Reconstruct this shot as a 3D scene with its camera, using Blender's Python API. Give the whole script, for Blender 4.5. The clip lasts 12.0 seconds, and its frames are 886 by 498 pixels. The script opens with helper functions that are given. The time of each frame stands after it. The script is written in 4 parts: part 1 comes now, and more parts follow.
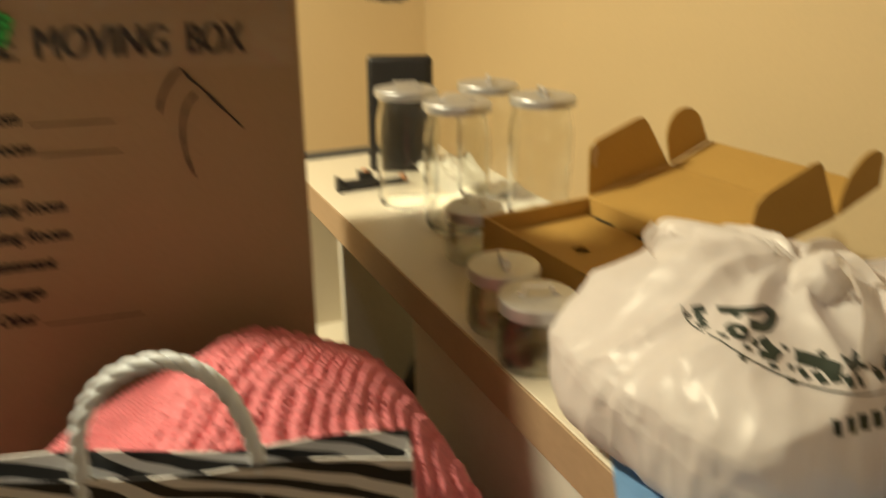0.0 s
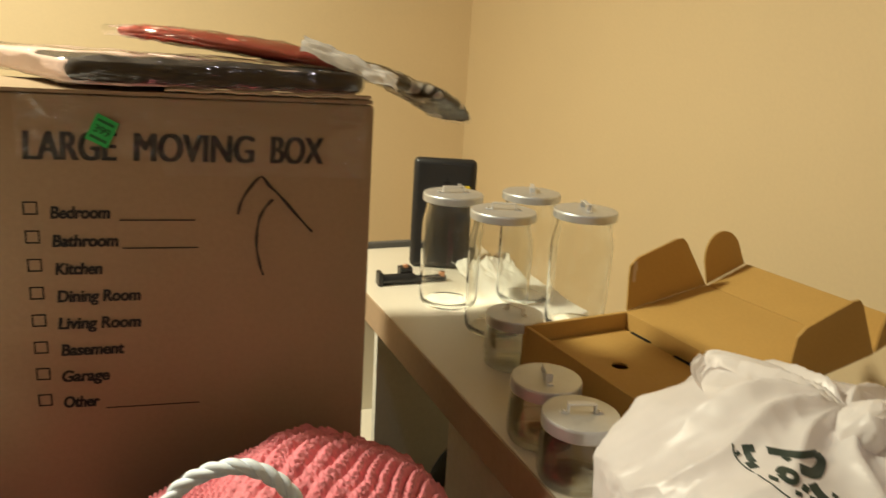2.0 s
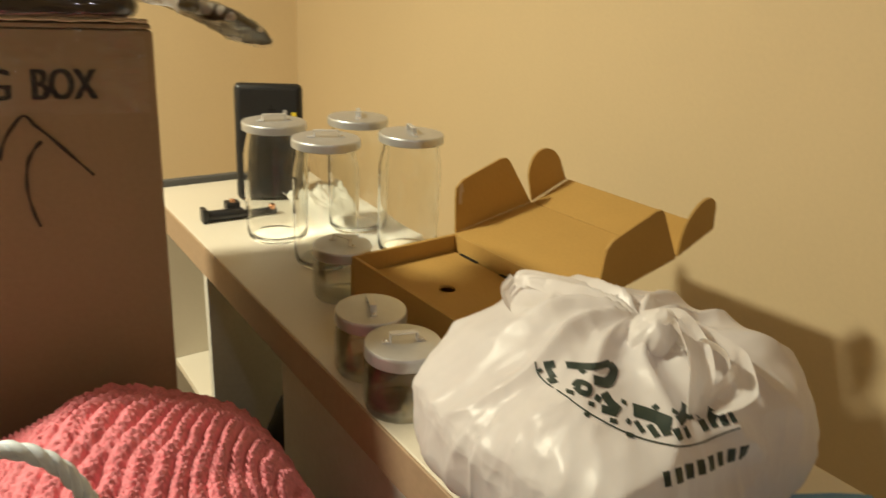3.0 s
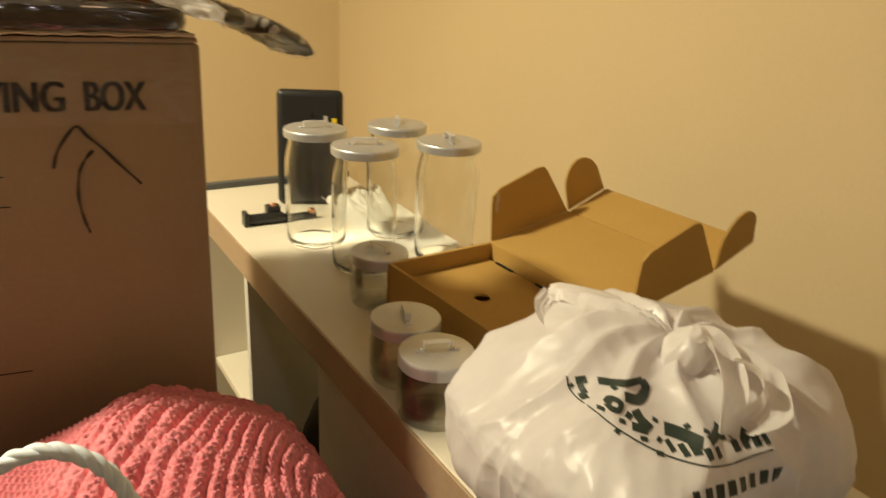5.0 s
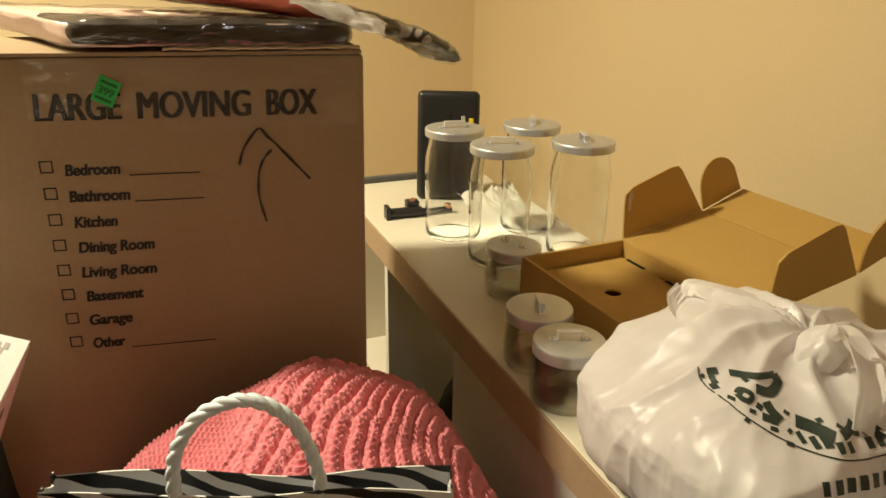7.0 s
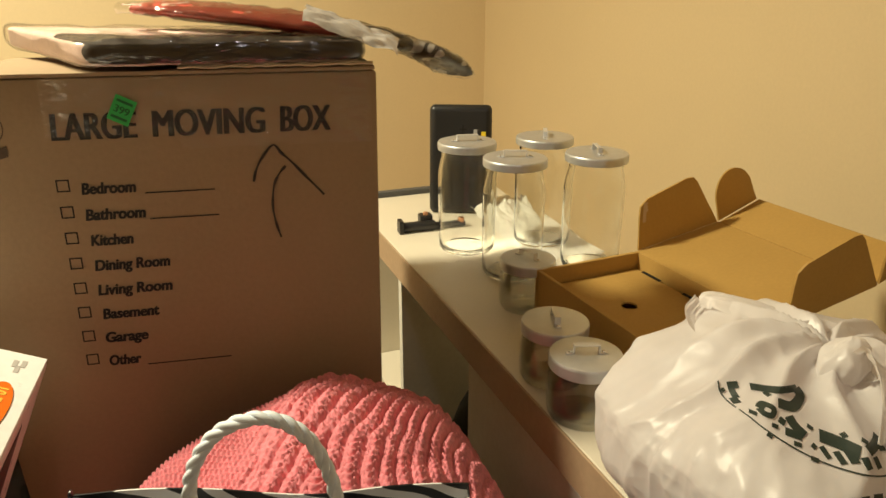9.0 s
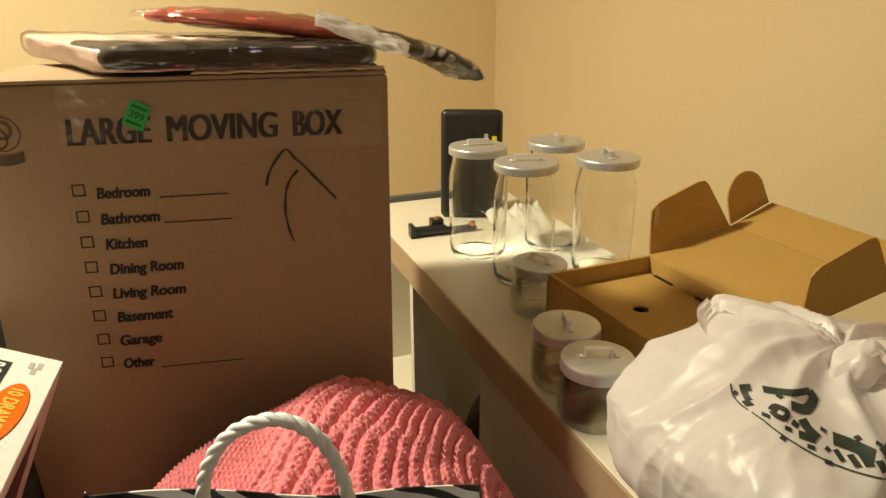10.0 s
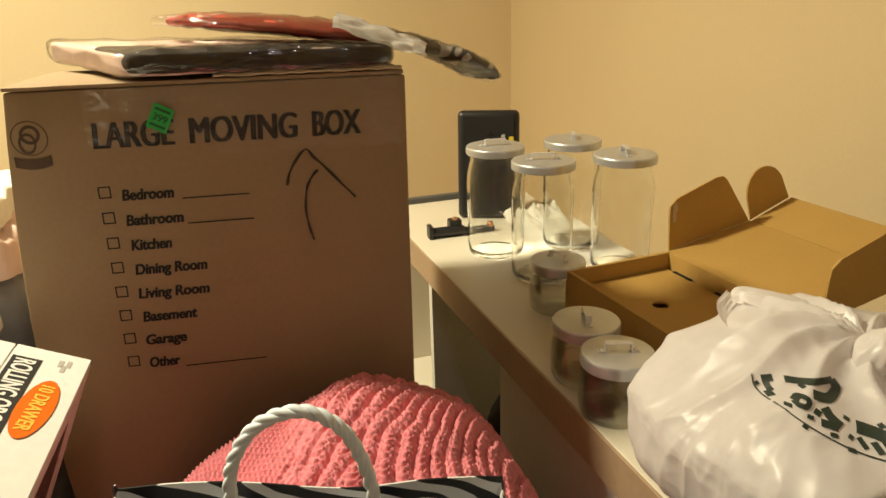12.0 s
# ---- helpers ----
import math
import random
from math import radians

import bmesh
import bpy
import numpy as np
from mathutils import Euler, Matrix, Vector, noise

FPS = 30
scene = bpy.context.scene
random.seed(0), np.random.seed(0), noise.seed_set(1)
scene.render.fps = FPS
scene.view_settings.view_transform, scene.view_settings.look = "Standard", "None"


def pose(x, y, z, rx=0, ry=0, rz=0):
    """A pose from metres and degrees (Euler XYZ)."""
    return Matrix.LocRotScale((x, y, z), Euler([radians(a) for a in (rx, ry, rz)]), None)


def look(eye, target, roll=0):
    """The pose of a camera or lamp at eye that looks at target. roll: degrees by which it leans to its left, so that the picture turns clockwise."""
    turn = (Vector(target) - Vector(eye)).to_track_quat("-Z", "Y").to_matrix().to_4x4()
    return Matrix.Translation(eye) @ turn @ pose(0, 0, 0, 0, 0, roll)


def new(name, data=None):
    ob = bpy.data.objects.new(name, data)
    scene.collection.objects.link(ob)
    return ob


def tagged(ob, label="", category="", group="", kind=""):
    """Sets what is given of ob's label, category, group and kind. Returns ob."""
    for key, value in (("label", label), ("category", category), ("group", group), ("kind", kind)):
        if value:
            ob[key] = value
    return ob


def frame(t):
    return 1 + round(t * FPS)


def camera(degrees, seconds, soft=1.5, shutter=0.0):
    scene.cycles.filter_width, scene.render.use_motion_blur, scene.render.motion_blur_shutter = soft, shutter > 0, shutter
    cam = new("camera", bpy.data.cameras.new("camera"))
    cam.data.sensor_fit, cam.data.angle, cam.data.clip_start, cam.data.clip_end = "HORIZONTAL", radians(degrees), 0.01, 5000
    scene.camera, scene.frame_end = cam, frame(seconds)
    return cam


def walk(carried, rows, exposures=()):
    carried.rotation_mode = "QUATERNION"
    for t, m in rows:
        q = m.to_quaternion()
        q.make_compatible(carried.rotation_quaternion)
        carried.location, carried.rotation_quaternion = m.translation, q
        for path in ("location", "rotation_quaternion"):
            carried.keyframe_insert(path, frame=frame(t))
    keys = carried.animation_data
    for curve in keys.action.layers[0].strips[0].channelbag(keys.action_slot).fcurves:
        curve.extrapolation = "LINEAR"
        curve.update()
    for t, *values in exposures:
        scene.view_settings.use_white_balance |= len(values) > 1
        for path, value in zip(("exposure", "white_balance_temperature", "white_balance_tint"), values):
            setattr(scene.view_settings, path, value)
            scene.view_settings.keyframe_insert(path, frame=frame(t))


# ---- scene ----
# ---- camera ----
cam = camera(63.32, 12.0, soft=1.5, shutter=0.5)
# seconds, x, y, z, yaw, pitch, roll
PATH = [
    (0, -0.3286, 0.3146, 1.1971, -25.74, -22.20, 0.17),
    (0.2, -0.3545, 0.3057, 1.2272, -22.69, -18.41, 1.52),
    (0.5, -0.3662, 0.3091, 1.2421, -23.37, -15.80, -4.01),
    (0.8, -0.3870, 0.3058, 1.2384, -22.14, -13.43, -3.23),
    (1, -0.3887, 0.3107, 1.2503, -20.63, -12.54, -2.26),
    (1.5, -0.3920, 0.3362, 1.2501, -21.94, -13.67, -4.05),
    (2, -0.3788, 0.3123, 1.2408, -23.17, -15.72, -3.27),
    (2.5, -0.3364, 0.3288, 1.2430, -29.56, -18.46, -1.35),
    (3, -0.3163, 0.3119, 1.2470, -34.91, -21.30, -3.24),
    (3.2, -0.3118, 0.3162, 1.2467, -36.79, -21.91, -2.34),
    (4.8, -0.3141, 0.3122, 1.2630, -34.15, -23.73, -1.77),
    (5, -0.3164, 0.3071, 1.2608, -31.73, -21.38, -3.08),
    (5.5, -0.3439, 0.2928, 1.2692, -28.05, -21.42, -2.36),
    (6, -0.3561, 0.2753, 1.2785, -26.65, -20.05, -0.95),
    (6.5, -0.3632, 0.2603, 1.2783, -23.29, -19.49, -0.93),
    (7, -0.3616, 0.2627, 1.2779, -22.06, -21.94, -0.94),
    (7.2, -0.3637, 0.2638, 1.2783, -21.46, -21.55, -0.71),
    (9, -0.3628, 0.2671, 1.2785, -21.35, -20.92, -0.06),
    (9.5, -0.3635, 0.2670, 1.2782, -20.57, -20.14, 0.28),
    (10, -0.3644, 0.2639, 1.2772, -20.56, -20.49, 0.33),
    (10.5, -0.3672, 0.2603, 1.2773, -20.50, -20.04, 0.88),
    (11, -0.3674, 0.2583, 1.2756, -20.07, -20.44, 1.14),
    (11.5, -0.3634, 0.2549, 1.2703, -19.67, -20.90, 1.94),
    (12, -0.3695, 0.2542, 1.2699, -19.48, -20.05, 1.53),
]
walk(cam, [(t, pose(x, y, z, 90 + pitch, roll, yaw)) for t, x, y, z, yaw, pitch, roll in PATH],
     # the clip's white balance drifts a little
     [(0.0, 0.0, 6900, 10), (0.5, 0.0, 6250, 10), (1.5, 0.0, 6250, 10), (2.5, 0.0, 5950, 10), (3.0, 0.0, 6150, 10), (5.0, 0.0, 6700, 10), (5.5, 0.0, 6850, 10), (6.5, 0.0, 6550, 10), (12.0, 0.0, 6550, 10)])

# ---- world and lights ----
world = bpy.data.worlds.new("world")
scene.world = world
world.use_nodes = True
world.node_tree.nodes["Background"].inputs[0].default_value = (1.0, 0.78, 0.5, 1)
world.node_tree.nodes["Background"].inputs[1].default_value = 0.02


def area_lamp(name, size, watts, colour, eye, target):
    data = bpy.data.lights.new(name, "AREA")
    data.shape, data.size, data.energy, data.color = "DISK", size, watts, colour
    ob = new(name, data)
    ob.matrix_world = look(eye, target)
    return ob


CEIL = 2.42
area_lamp("ceiling_bulb", 0.20, 69, (1.0, 0.91, 0.63), (-1.15, 1.70, CEIL - 0.12), (-1.15, 1.70, 0))
# unseen lamp added behind the camera: fills the east wall, gives glints
area_lamp("room_fill", 0.06, 1.5, (1.0, 0.90, 0.93), (-0.45, -0.90, CEIL - 0.15), (-0.1, 0.3, 1.0))
scene.view_settings.exposure = 0.0


# ---- materials ----
def mat(name, colour, rough=0.6, metal=0.0, vary=0.06, scale=8.0, bump=0.0, bscale=60.0, fine=0.04, fscale=90.0, **more):
    m = bpy.data.materials.new(name)
    m.use_nodes = True
    nt = m.node_tree
    bs = nt.nodes["Principled BSDF"]
    bs.inputs["Roughness"].default_value = rough
    bs.inputs["Metallic"].default_value = metal
    tc = nt.nodes.new("ShaderNodeTexCoord")

    def noise_node(s, detail=4.0):
        n = nt.nodes.new("ShaderNodeTexNoise")
        n.inputs["Scale"].default_value = s
        n.inputs["Detail"].default_value = detail
        nt.links.new(tc.outputs["Object"], n.inputs["Vector"])
        return n

    col = None
    for amount, s in ((vary, scale), (fine, fscale)):
        n = noise_node(s)
        r = nt.nodes.new("ShaderNodeMapRange")
        r.inputs["From Min"].default_value, r.inputs["From Max"].default_value = 0.25, 0.75
        r.inputs["To Min"].default_value, r.inputs["To Max"].default_value = 1 - amount, 1 + amount
        nt.links.new(n.outputs["Fac"], r.inputs["Value"])
        x = nt.nodes.new("ShaderNodeMix")
        x.data_type, x.blend_type = "RGBA", "MULTIPLY"
        x.inputs["Factor"].default_value = 1.0
        if col is None:
            x.inputs["A"].default_value = (*colour, 1)
        else:
            nt.links.new(col, x.inputs["A"])
        nt.links.new(r.outputs["Result"], x.inputs["B"])
        col = x.outputs["Result"]
    nt.links.new(col, bs.inputs["Base Color"])
    rr = nt.nodes.new("ShaderNodeMapRange")
    rn = noise_node(scale * 3)
    rr.inputs["To Min"].default_value, rr.inputs["To Max"].default_value = max(rough - 0.08, 0.02), min(rough + 0.08, 1)
    nt.links.new(rn.outputs["Fac"], rr.inputs["Value"])
    nt.links.new(rr.outputs["Result"], bs.inputs["Roughness"])
    if bump:
        b = nt.nodes.new("ShaderNodeBump")
        b.inputs["Strength"].default_value = bump
        b.inputs["Distance"].default_value = 0.002
        nt.links.new(noise_node(bscale).outputs["Fac"], b.inputs["Height"])
        nt.links.new(b.outputs["Normal"], bs.inputs["Normal"])
    for key, value in more.items():
        bs.inputs[key.replace("_", " ")].default_value = value
    return m


def glass_mat(name, colour, rough=0.02):
    m = bpy.data.materials.new(name)
    m.use_nodes = True
    bs = m.node_tree.nodes["Principled BSDF"]
    bs.inputs["Base Color"].default_value = (*colour, 1)
    bs.inputs["Roughness"].default_value = rough
    bs.inputs["IOR"].default_value = 1.45
    bs.inputs["Transmission Weight"].default_value = 1.0
    return m


def film_mat(name, gloss=0.22, rough=0.12, tint=(1, 1, 1), bump=0.5, bscale=25, stretch=(1, 1, 1)):
    """Clear plastic film: see-through, with a wrinkled gloss."""
    m = bpy.data.materials.new(name)
    m.use_nodes = True
    nt = m.node_tree
    out = nt.nodes["Material Output"]
    nt.nodes.remove(nt.nodes["Principled BSDF"])
    tr = nt.nodes.new("ShaderNodeBsdfTransparent")
    tr.inputs[0].default_value = (*tint, 1)
    gl = nt.nodes.new("ShaderNodeBsdfGlossy")
    gl.inputs["Roughness"].default_value = rough
    tc = nt.nodes.new("ShaderNodeTexCoord")
    n = nt.nodes.new("ShaderNodeTexNoise")
    n.inputs["Scale"].default_value = bscale
    n.inputs["Distortion"].default_value = 1.5
    mp = nt.nodes.new("ShaderNodeMapping")
    mp.inputs["Scale"].default_value = stretch
    nt.links.new(tc.outputs["Object"], mp.inputs[0])
    nt.links.new(mp.outputs[0], n.inputs["Vector"])
    b = nt.nodes.new("ShaderNodeBump")
    b.inputs["Strength"].default_value, b.inputs["Distance"].default_value = bump, 0.01
    nt.links.new(n.outputs["Fac"], b.inputs["Height"])
    nt.links.new(b.outputs["Normal"], gl.inputs["Normal"])
    lw = nt.nodes.new("ShaderNodeFresnel")
    lw.inputs["IOR"].default_value = 1.5
    ad = nt.nodes.new("ShaderNodeMath")
    ad.operation, ad.use_clamp = "MULTIPLY_ADD", True
    ad.inputs[1].default_value, ad.inputs[2].default_value = 0.6, gloss * 0.2
    nt.links.new(lw.outputs[0], ad.inputs[0])
    mx = nt.nodes.new("ShaderNodeMixShader")
    nt.links.new(ad.outputs[0], mx.inputs[0])
    nt.links.new(tr.outputs[0], mx.inputs[1])
    nt.links.new(gl.outputs[0], mx.inputs[2])
    nt.links.new(mx.outputs[0], out.inputs[0])
    return m


def tape_mat(name):
    """Clear glossy tape: what lies under it shows through, and wrinkles glint."""
    m = bpy.data.materials.new(name)
    m.use_nodes = True
    nt = m.node_tree
    nt.nodes.remove(nt.nodes["Principled BSDF"])
    tr = nt.nodes.new("ShaderNodeBsdfTransparent")
    tr.inputs[0].default_value = (0.96, 0.96, 0.965, 1)
    gl = nt.nodes.new("ShaderNodeBsdfGlossy")
    gl.inputs[0].default_value = (0.042, 0.044, 0.047, 1)
    gl.inputs["Roughness"].default_value = 0.018
    tc = nt.nodes.new("ShaderNodeTexCoord")
    mp = nt.nodes.new("ShaderNodeMapping")
    mp.inputs["Scale"].default_value = (0.8, 1.0, 1.6)
    n = nt.nodes.new("ShaderNodeTexNoise")
    n.inputs["Scale"].default_value, n.inputs["Distortion"].default_value = 34, 1.2
    b = nt.nodes.new("ShaderNodeBump")
    b.inputs["Strength"].default_value, b.inputs["Distance"].default_value = 1.0, 0.030
    nt.links.new(tc.outputs["Object"], mp.inputs[0])
    nt.links.new(mp.outputs[0], n.inputs["Vector"])
    nt.links.new(n.outputs["Fac"], b.inputs["Height"])
    nt.links.new(b.outputs["Normal"], gl.inputs["Normal"])
    ad = nt.nodes.new("ShaderNodeAddShader")
    nt.links.new(tr.outputs[0], ad.inputs[0])
    nt.links.new(gl.outputs[0], ad.inputs[1])
    nt.links.new(ad.outputs[0], nt.nodes["Material Output"].inputs[0])
    return m


def bag_mat(name):
    """Thin white plastic film, light passing through it."""
    m = mat(name, (0.96, 0.925, 0.925), 0.36, vary=0.04, scale=14, bump=0.14, bscale=38, fine=0.03, fscale=60)
    nt = m.node_tree
    bs = nt.nodes["Principled BSDF"]
    tc = nt.nodes.new("ShaderNodeTexCoord")
    rg = nt.nodes.new("ShaderNodeTexNoise")
    rg.noise_type = "RIDGED_MULTIFRACTAL"
    rg.inputs["Scale"].default_value = 13.0
    rg.inputs["Detail"].default_value = 2.0
    rg.inputs["Distortion"].default_value = 0.6
    mp = nt.nodes.new("ShaderNodeMapping")
    mp.inputs["Scale"].default_value = (1.0, 1.0, 0.35)
    nt.links.new(tc.outputs["Object"], mp.inputs[0])
    nt.links.new(mp.outputs[0], rg.inputs["Vector"])
    cr = nt.nodes.new("ShaderNodeBump")
    cr.inputs["Strength"].default_value, cr.inputs["Distance"].default_value = 0.28, 0.005
    nt.links.new(rg.outputs[0], cr.inputs["Height"])
    old = bs.inputs["Normal"].links[0].from_socket
    nt.links.new(old, cr.inputs["Normal"])
    nt.links.new(cr.outputs[0], bs.inputs["Normal"])
    tl = nt.nodes.new("ShaderNodeBsdfTranslucent")
    tl.inputs[0].default_value = (0.97, 0.945, 0.93, 1)
    mx = nt.nodes.new("ShaderNodeMixShader")
    mx.inputs[0].default_value = 0.42
    nt.links.new(bs.outputs[0], mx.inputs[1])
    nt.links.new(tl.outputs[0], mx.inputs[2])
    nt.links.new(mx.outputs[0], nt.nodes["Material Output"].inputs[0])
    return m


M_WALL = mat("cream_wall_paint", (0.77, 0.615, 0.378), 0.62, vary=0.03, scale=1.5, bump=0.12, bscale=220, fine=0.02, fscale=120)
M_CEIL = mat("ceiling_paint", (0.80, 0.76, 0.68), 0.9)
M_FLOOR = mat("beige_carpet", (0.25, 0.19, 0.13), 0.95, vary=0.15, scale=6, bump=0.8, bscale=300, fine=0.2, fscale=250)
M_LAMINATE = mat("white_laminate", (0.76, 0.70, 0.58), 0.38, vary=0.03, scale=4, fine=0.02, fscale=200)
M_EDGE = mat("tan_edge_band", (0.44, 0.31, 0.20), 0.45, vary=0.08, scale=9, fine=0.06)
M_GREY = mat("grey_laminate", (0.74, 0.73, 0.67), 0.55, vary=0.04, scale=5)
M_DARK = mat("dark_grey_plastic", (0.10, 0.10, 0.10), 0.5)
M_BLACK = mat("black_plastic", (0.018, 0.018, 0.019), 0.38, vary=0.1)
M_BLACKCLOTH = mat("black_cloth", (0.01, 0.01, 0.01), 0.9)
M_CARD = mat("brown_corrugated_board", (0.312, 0.217, 0.124), 0.72, vary=0.06, scale=5, bump=0.18, bscale=140, fine=0.05, fscale=160)
M_CARD2 = mat("golden_corrugated_board", (0.50, 0.305, 0.082), 0.7, vary=0.05, scale=6, bump=0.15, bscale=150, fine=0.04, fscale=170)
M_CARDEDGE = mat("torn_board_edge", (0.58, 0.46, 0.32), 0.9, vary=0.15, scale=80)
# black of the print, and of the shade inside the carton's slots
M_INKSHADE = mat("black_ink_and_shade", (0.012, 0.010, 0.008), 0.75, vary=0.2, scale=40)
M_MARKER = mat("marker_line", (0.03, 0.018, 0.012), 0.5)
M_GREEN = mat("green_sticker", (0.03, 0.42, 0.09), 0.45, vary=0.08)
M_TAPE = tape_mat("clear_packing_tape")
M_GLASS = glass_mat("clear_glass", (0.975, 0.98, 0.965), 0.0)
M_THIN = film_mat("thin_clear_glass", 0.14, 0.02, (0.955, 0.955, 0.93), 0.06, 18)
M_ALU = mat("brushed_aluminium", (0.66, 0.68, 0.71), 0.42, 0.75, vary=0.05, scale=30, bump=0.06, bscale=400)
M_STRAP = mat("satin_metal_strap", (0.74, 0.74, 0.75), 0.45, 0.55)
M_CHROME = mat("bright_metal", (0.8, 0.8, 0.82), 0.16, 1.0)
M_BAG = bag_mat("white_plastic_bag")
M_BAGINK = mat("dark_green_print", (0.022, 0.035, 0.028), 0.5, vary=0.15, scale=30)
M_WRAP = film_mat("clear_wrap", 0.45, 0.07, (0.98, 0.98, 0.98), 0.7, 30, (0.35, 1.2, 1.2))
M_BROWNCLOTH = mat("dark_brown_cloth", (0.030, 0.019, 0.014), 0.85, vary=0.25, scale=20, bump=0.4, bscale=80)
M_PINKCLOTH = mat("pale_pink_cloth", (0.74, 0.54, 0.47), 0.8, vary=0.06, scale=15, bump=0.3, bscale=60)
M_REDCLOTH = mat("red_cloth", (0.46, 0.060, 0.030), 0.7, vary=0.2, scale=25, bump=0.4, bscale=70)
M_ROPE = mat("white_paper_cord", (0.82, 0.90, 1.0), 0.5, vary=0.06, scale=60)
M_WHITEBOX = mat("glossy_white_card", (0.82, 0.80, 0.79), 0.3, vary=0.02)
M_ORANGE = mat("orange_print", (0.82, 0.16, 0.012), 0.35, vary=0.03)
M_YELLOW = mat("yellow_print", (0.85, 0.55, 0.08), 0.4)
M_WHITEINK = mat("white_print", (0.80, 0.78, 0.76), 0.4)
M_GREYINK = mat("grey_print", (0.45, 0.42, 0.40), 0.5)
M_GREENINK = mat("dark_green_ink", (0.008, 0.11, 0.03), 0.5)
M_FADED = mat("faded_brown_ink", (0.085, 0.050, 0.028), 0.6, vary=0.3, scale=60)
M_LILAC = mat("dusky_pink_cloth", (0.34, 0.21, 0.22), 0.8, vary=0.35, scale=9)
# maroon darkness stands for shade on the organizer carton's side
M_MAROON = mat("maroon_side_shade", (0.045, 0.014, 0.016), 0.35, vary=0.3, scale=12)
M_SLATE = mat("grey_blue_cloth", (0.24, 0.25, 0.28), 0.8, vary=0.25, scale=18, bump=0.5, bscale=60)
M_BLUE = mat("light_blue_cloth", (0.16, 0.34, 0.62), 0.8, vary=0.12, scale=20, bump=0.5, bscale=90)
M_PAPER = mat("white_tissue_paper", (0.80, 0.78, 0.70), 0.7, vary=0.05, bump=0.4, bscale=40)
# near-white colour puts the bright highlight into the gathered clear film
M_GATHER = mat("white_film_highlight", (0.80, 0.79, 0.80), 0.16, 0.45, vary=0.25, scale=35, bump=0.3, bscale=40)
M_YELLOWTAB = mat("yellow_tab", (0.80, 0.60, 0.03), 0.4)
M_COPPER = mat("copper_metal", (0.65, 0.35, 0.2), 0.4, 1.0)


def knit_mat():
    m = mat("coral_knit_wool", (0.74, 0.235, 0.275), 0.88, vary=0.16, scale=10, fine=0.18, fscale=140, bump=0.6, bscale=260)
    bs = m.node_tree.nodes["Principled BSDF"]
    bs.inputs["Sheen Weight"].default_value = 0.15
    bs.inputs["Sheen Tint"].default_value = (1.0, 0.55, 0.5, 1)
    return m


def zebra_mat():
    m = bpy.data.materials.new("zebra_print")
    m.use_nodes = True
    nt = m.node_tree
    bs = nt.nodes["Principled BSDF"]
    bs.inputs["Roughness"].default_value = 0.35
    tc = nt.nodes.new("ShaderNodeTexCoord")
    mp = nt.nodes.new("ShaderNodeMapping")
    mp.inputs["Rotation"].default_value = (0, radians(55), 0)
    mp.inputs["Scale"].default_value = (0.55, 1.0, 1.0)
    w = nt.nodes.new("ShaderNodeTexWave")
    w.inputs["Scale"].default_value = 15.0
    w.inputs["Distortion"].default_value = 7.0
    w.inputs["Detail"].default_value = 1.5
    w.inputs["Detail Scale"].default_value = 1.2
    r = nt.nodes.new("ShaderNodeValToRGB")
    r.color_ramp.interpolation = "LINEAR"
    r.color_ramp.elements[0].position, r.color_ramp.elements[1].position = 0.47, 0.53
    r.color_ramp.elements[0].color, r.color_ramp.elements[1].color = (0.012, 0.012, 0.014, 1), (0.78, 0.78, 0.80, 1)
    nt.links.new(tc.outputs["Object"], mp.inputs[0])
    nt.links.new(mp.outputs[0], w.inputs[0])
    nt.links.new(w.outputs["Fac"], r.inputs[0])
    nt.links.new(r.outputs[0], bs.inputs["Base Color"])
    return m


def spot_cloth_mat():
    """Dark brown cloth with pale spots."""
    m = bpy.data.materials.new("spotted_brown_cloth")
    m.use_nodes = True
    nt = m.node_tree
    bs = nt.nodes["Principled BSDF"]
    bs.inputs["Roughness"].default_value = 0.8
    tc = nt.nodes.new("ShaderNodeTexCoord")
    v = nt.nodes.new("ShaderNodeTexVoronoi")
    v.inputs["Scale"].default_value = 30.0
    r = nt.nodes.new("ShaderNodeValToRGB")
    r.color_ramp.elements[0].position, r.color_ramp.elements[1].position = 0.36, 0.42
    r.color_ramp.elements[0].color, r.color_ramp.elements[1].color = (0.72, 0.66, 0.58, 1), (0.05, 0.036, 0.026, 1)
    nt.links.new(tc.outputs["Object"], v.inputs[0])
    nt.links.new(v.outputs["Distance"], r.inputs[0])
    nt.links.new(r.outputs[0], bs.inputs["Base Color"])
    return m


M_KNIT = knit_mat()
M_ZEBRA = zebra_mat()
M_SPOT = spot_cloth_mat()


# ---- building helpers ----
def thing(name, m, label, category, group="", kind=""):
    ob = new(name)
    ob.empty_display_size = 0.05
    ob.matrix_world = m
    return tagged(ob, label, category, group, kind)


def mesh_of(name, bm, material, smooth=0.0):
    me = bpy.data.meshes.new(name)
    bmesh.ops.recalc_face_normals(bm, faces=bm.faces)
    bm.to_mesh(me)
    bm.free()
    for one in (material if isinstance(material, (list, tuple)) else [material]):
        me.materials.append(one)
    if smooth:
        me.shade_smooth()
        me.set_sharp_from_angle(angle=radians(smooth))
    return me


def part(name, bm, material, parent=None, label="", m=None, smooth=0.0):
    ob = new(name, mesh_of(name, bm, material, smooth))
    if parent is not None:
        ob.parent = parent
    if m is not None:
        ob.matrix_basis = m
    return tagged(ob, label)


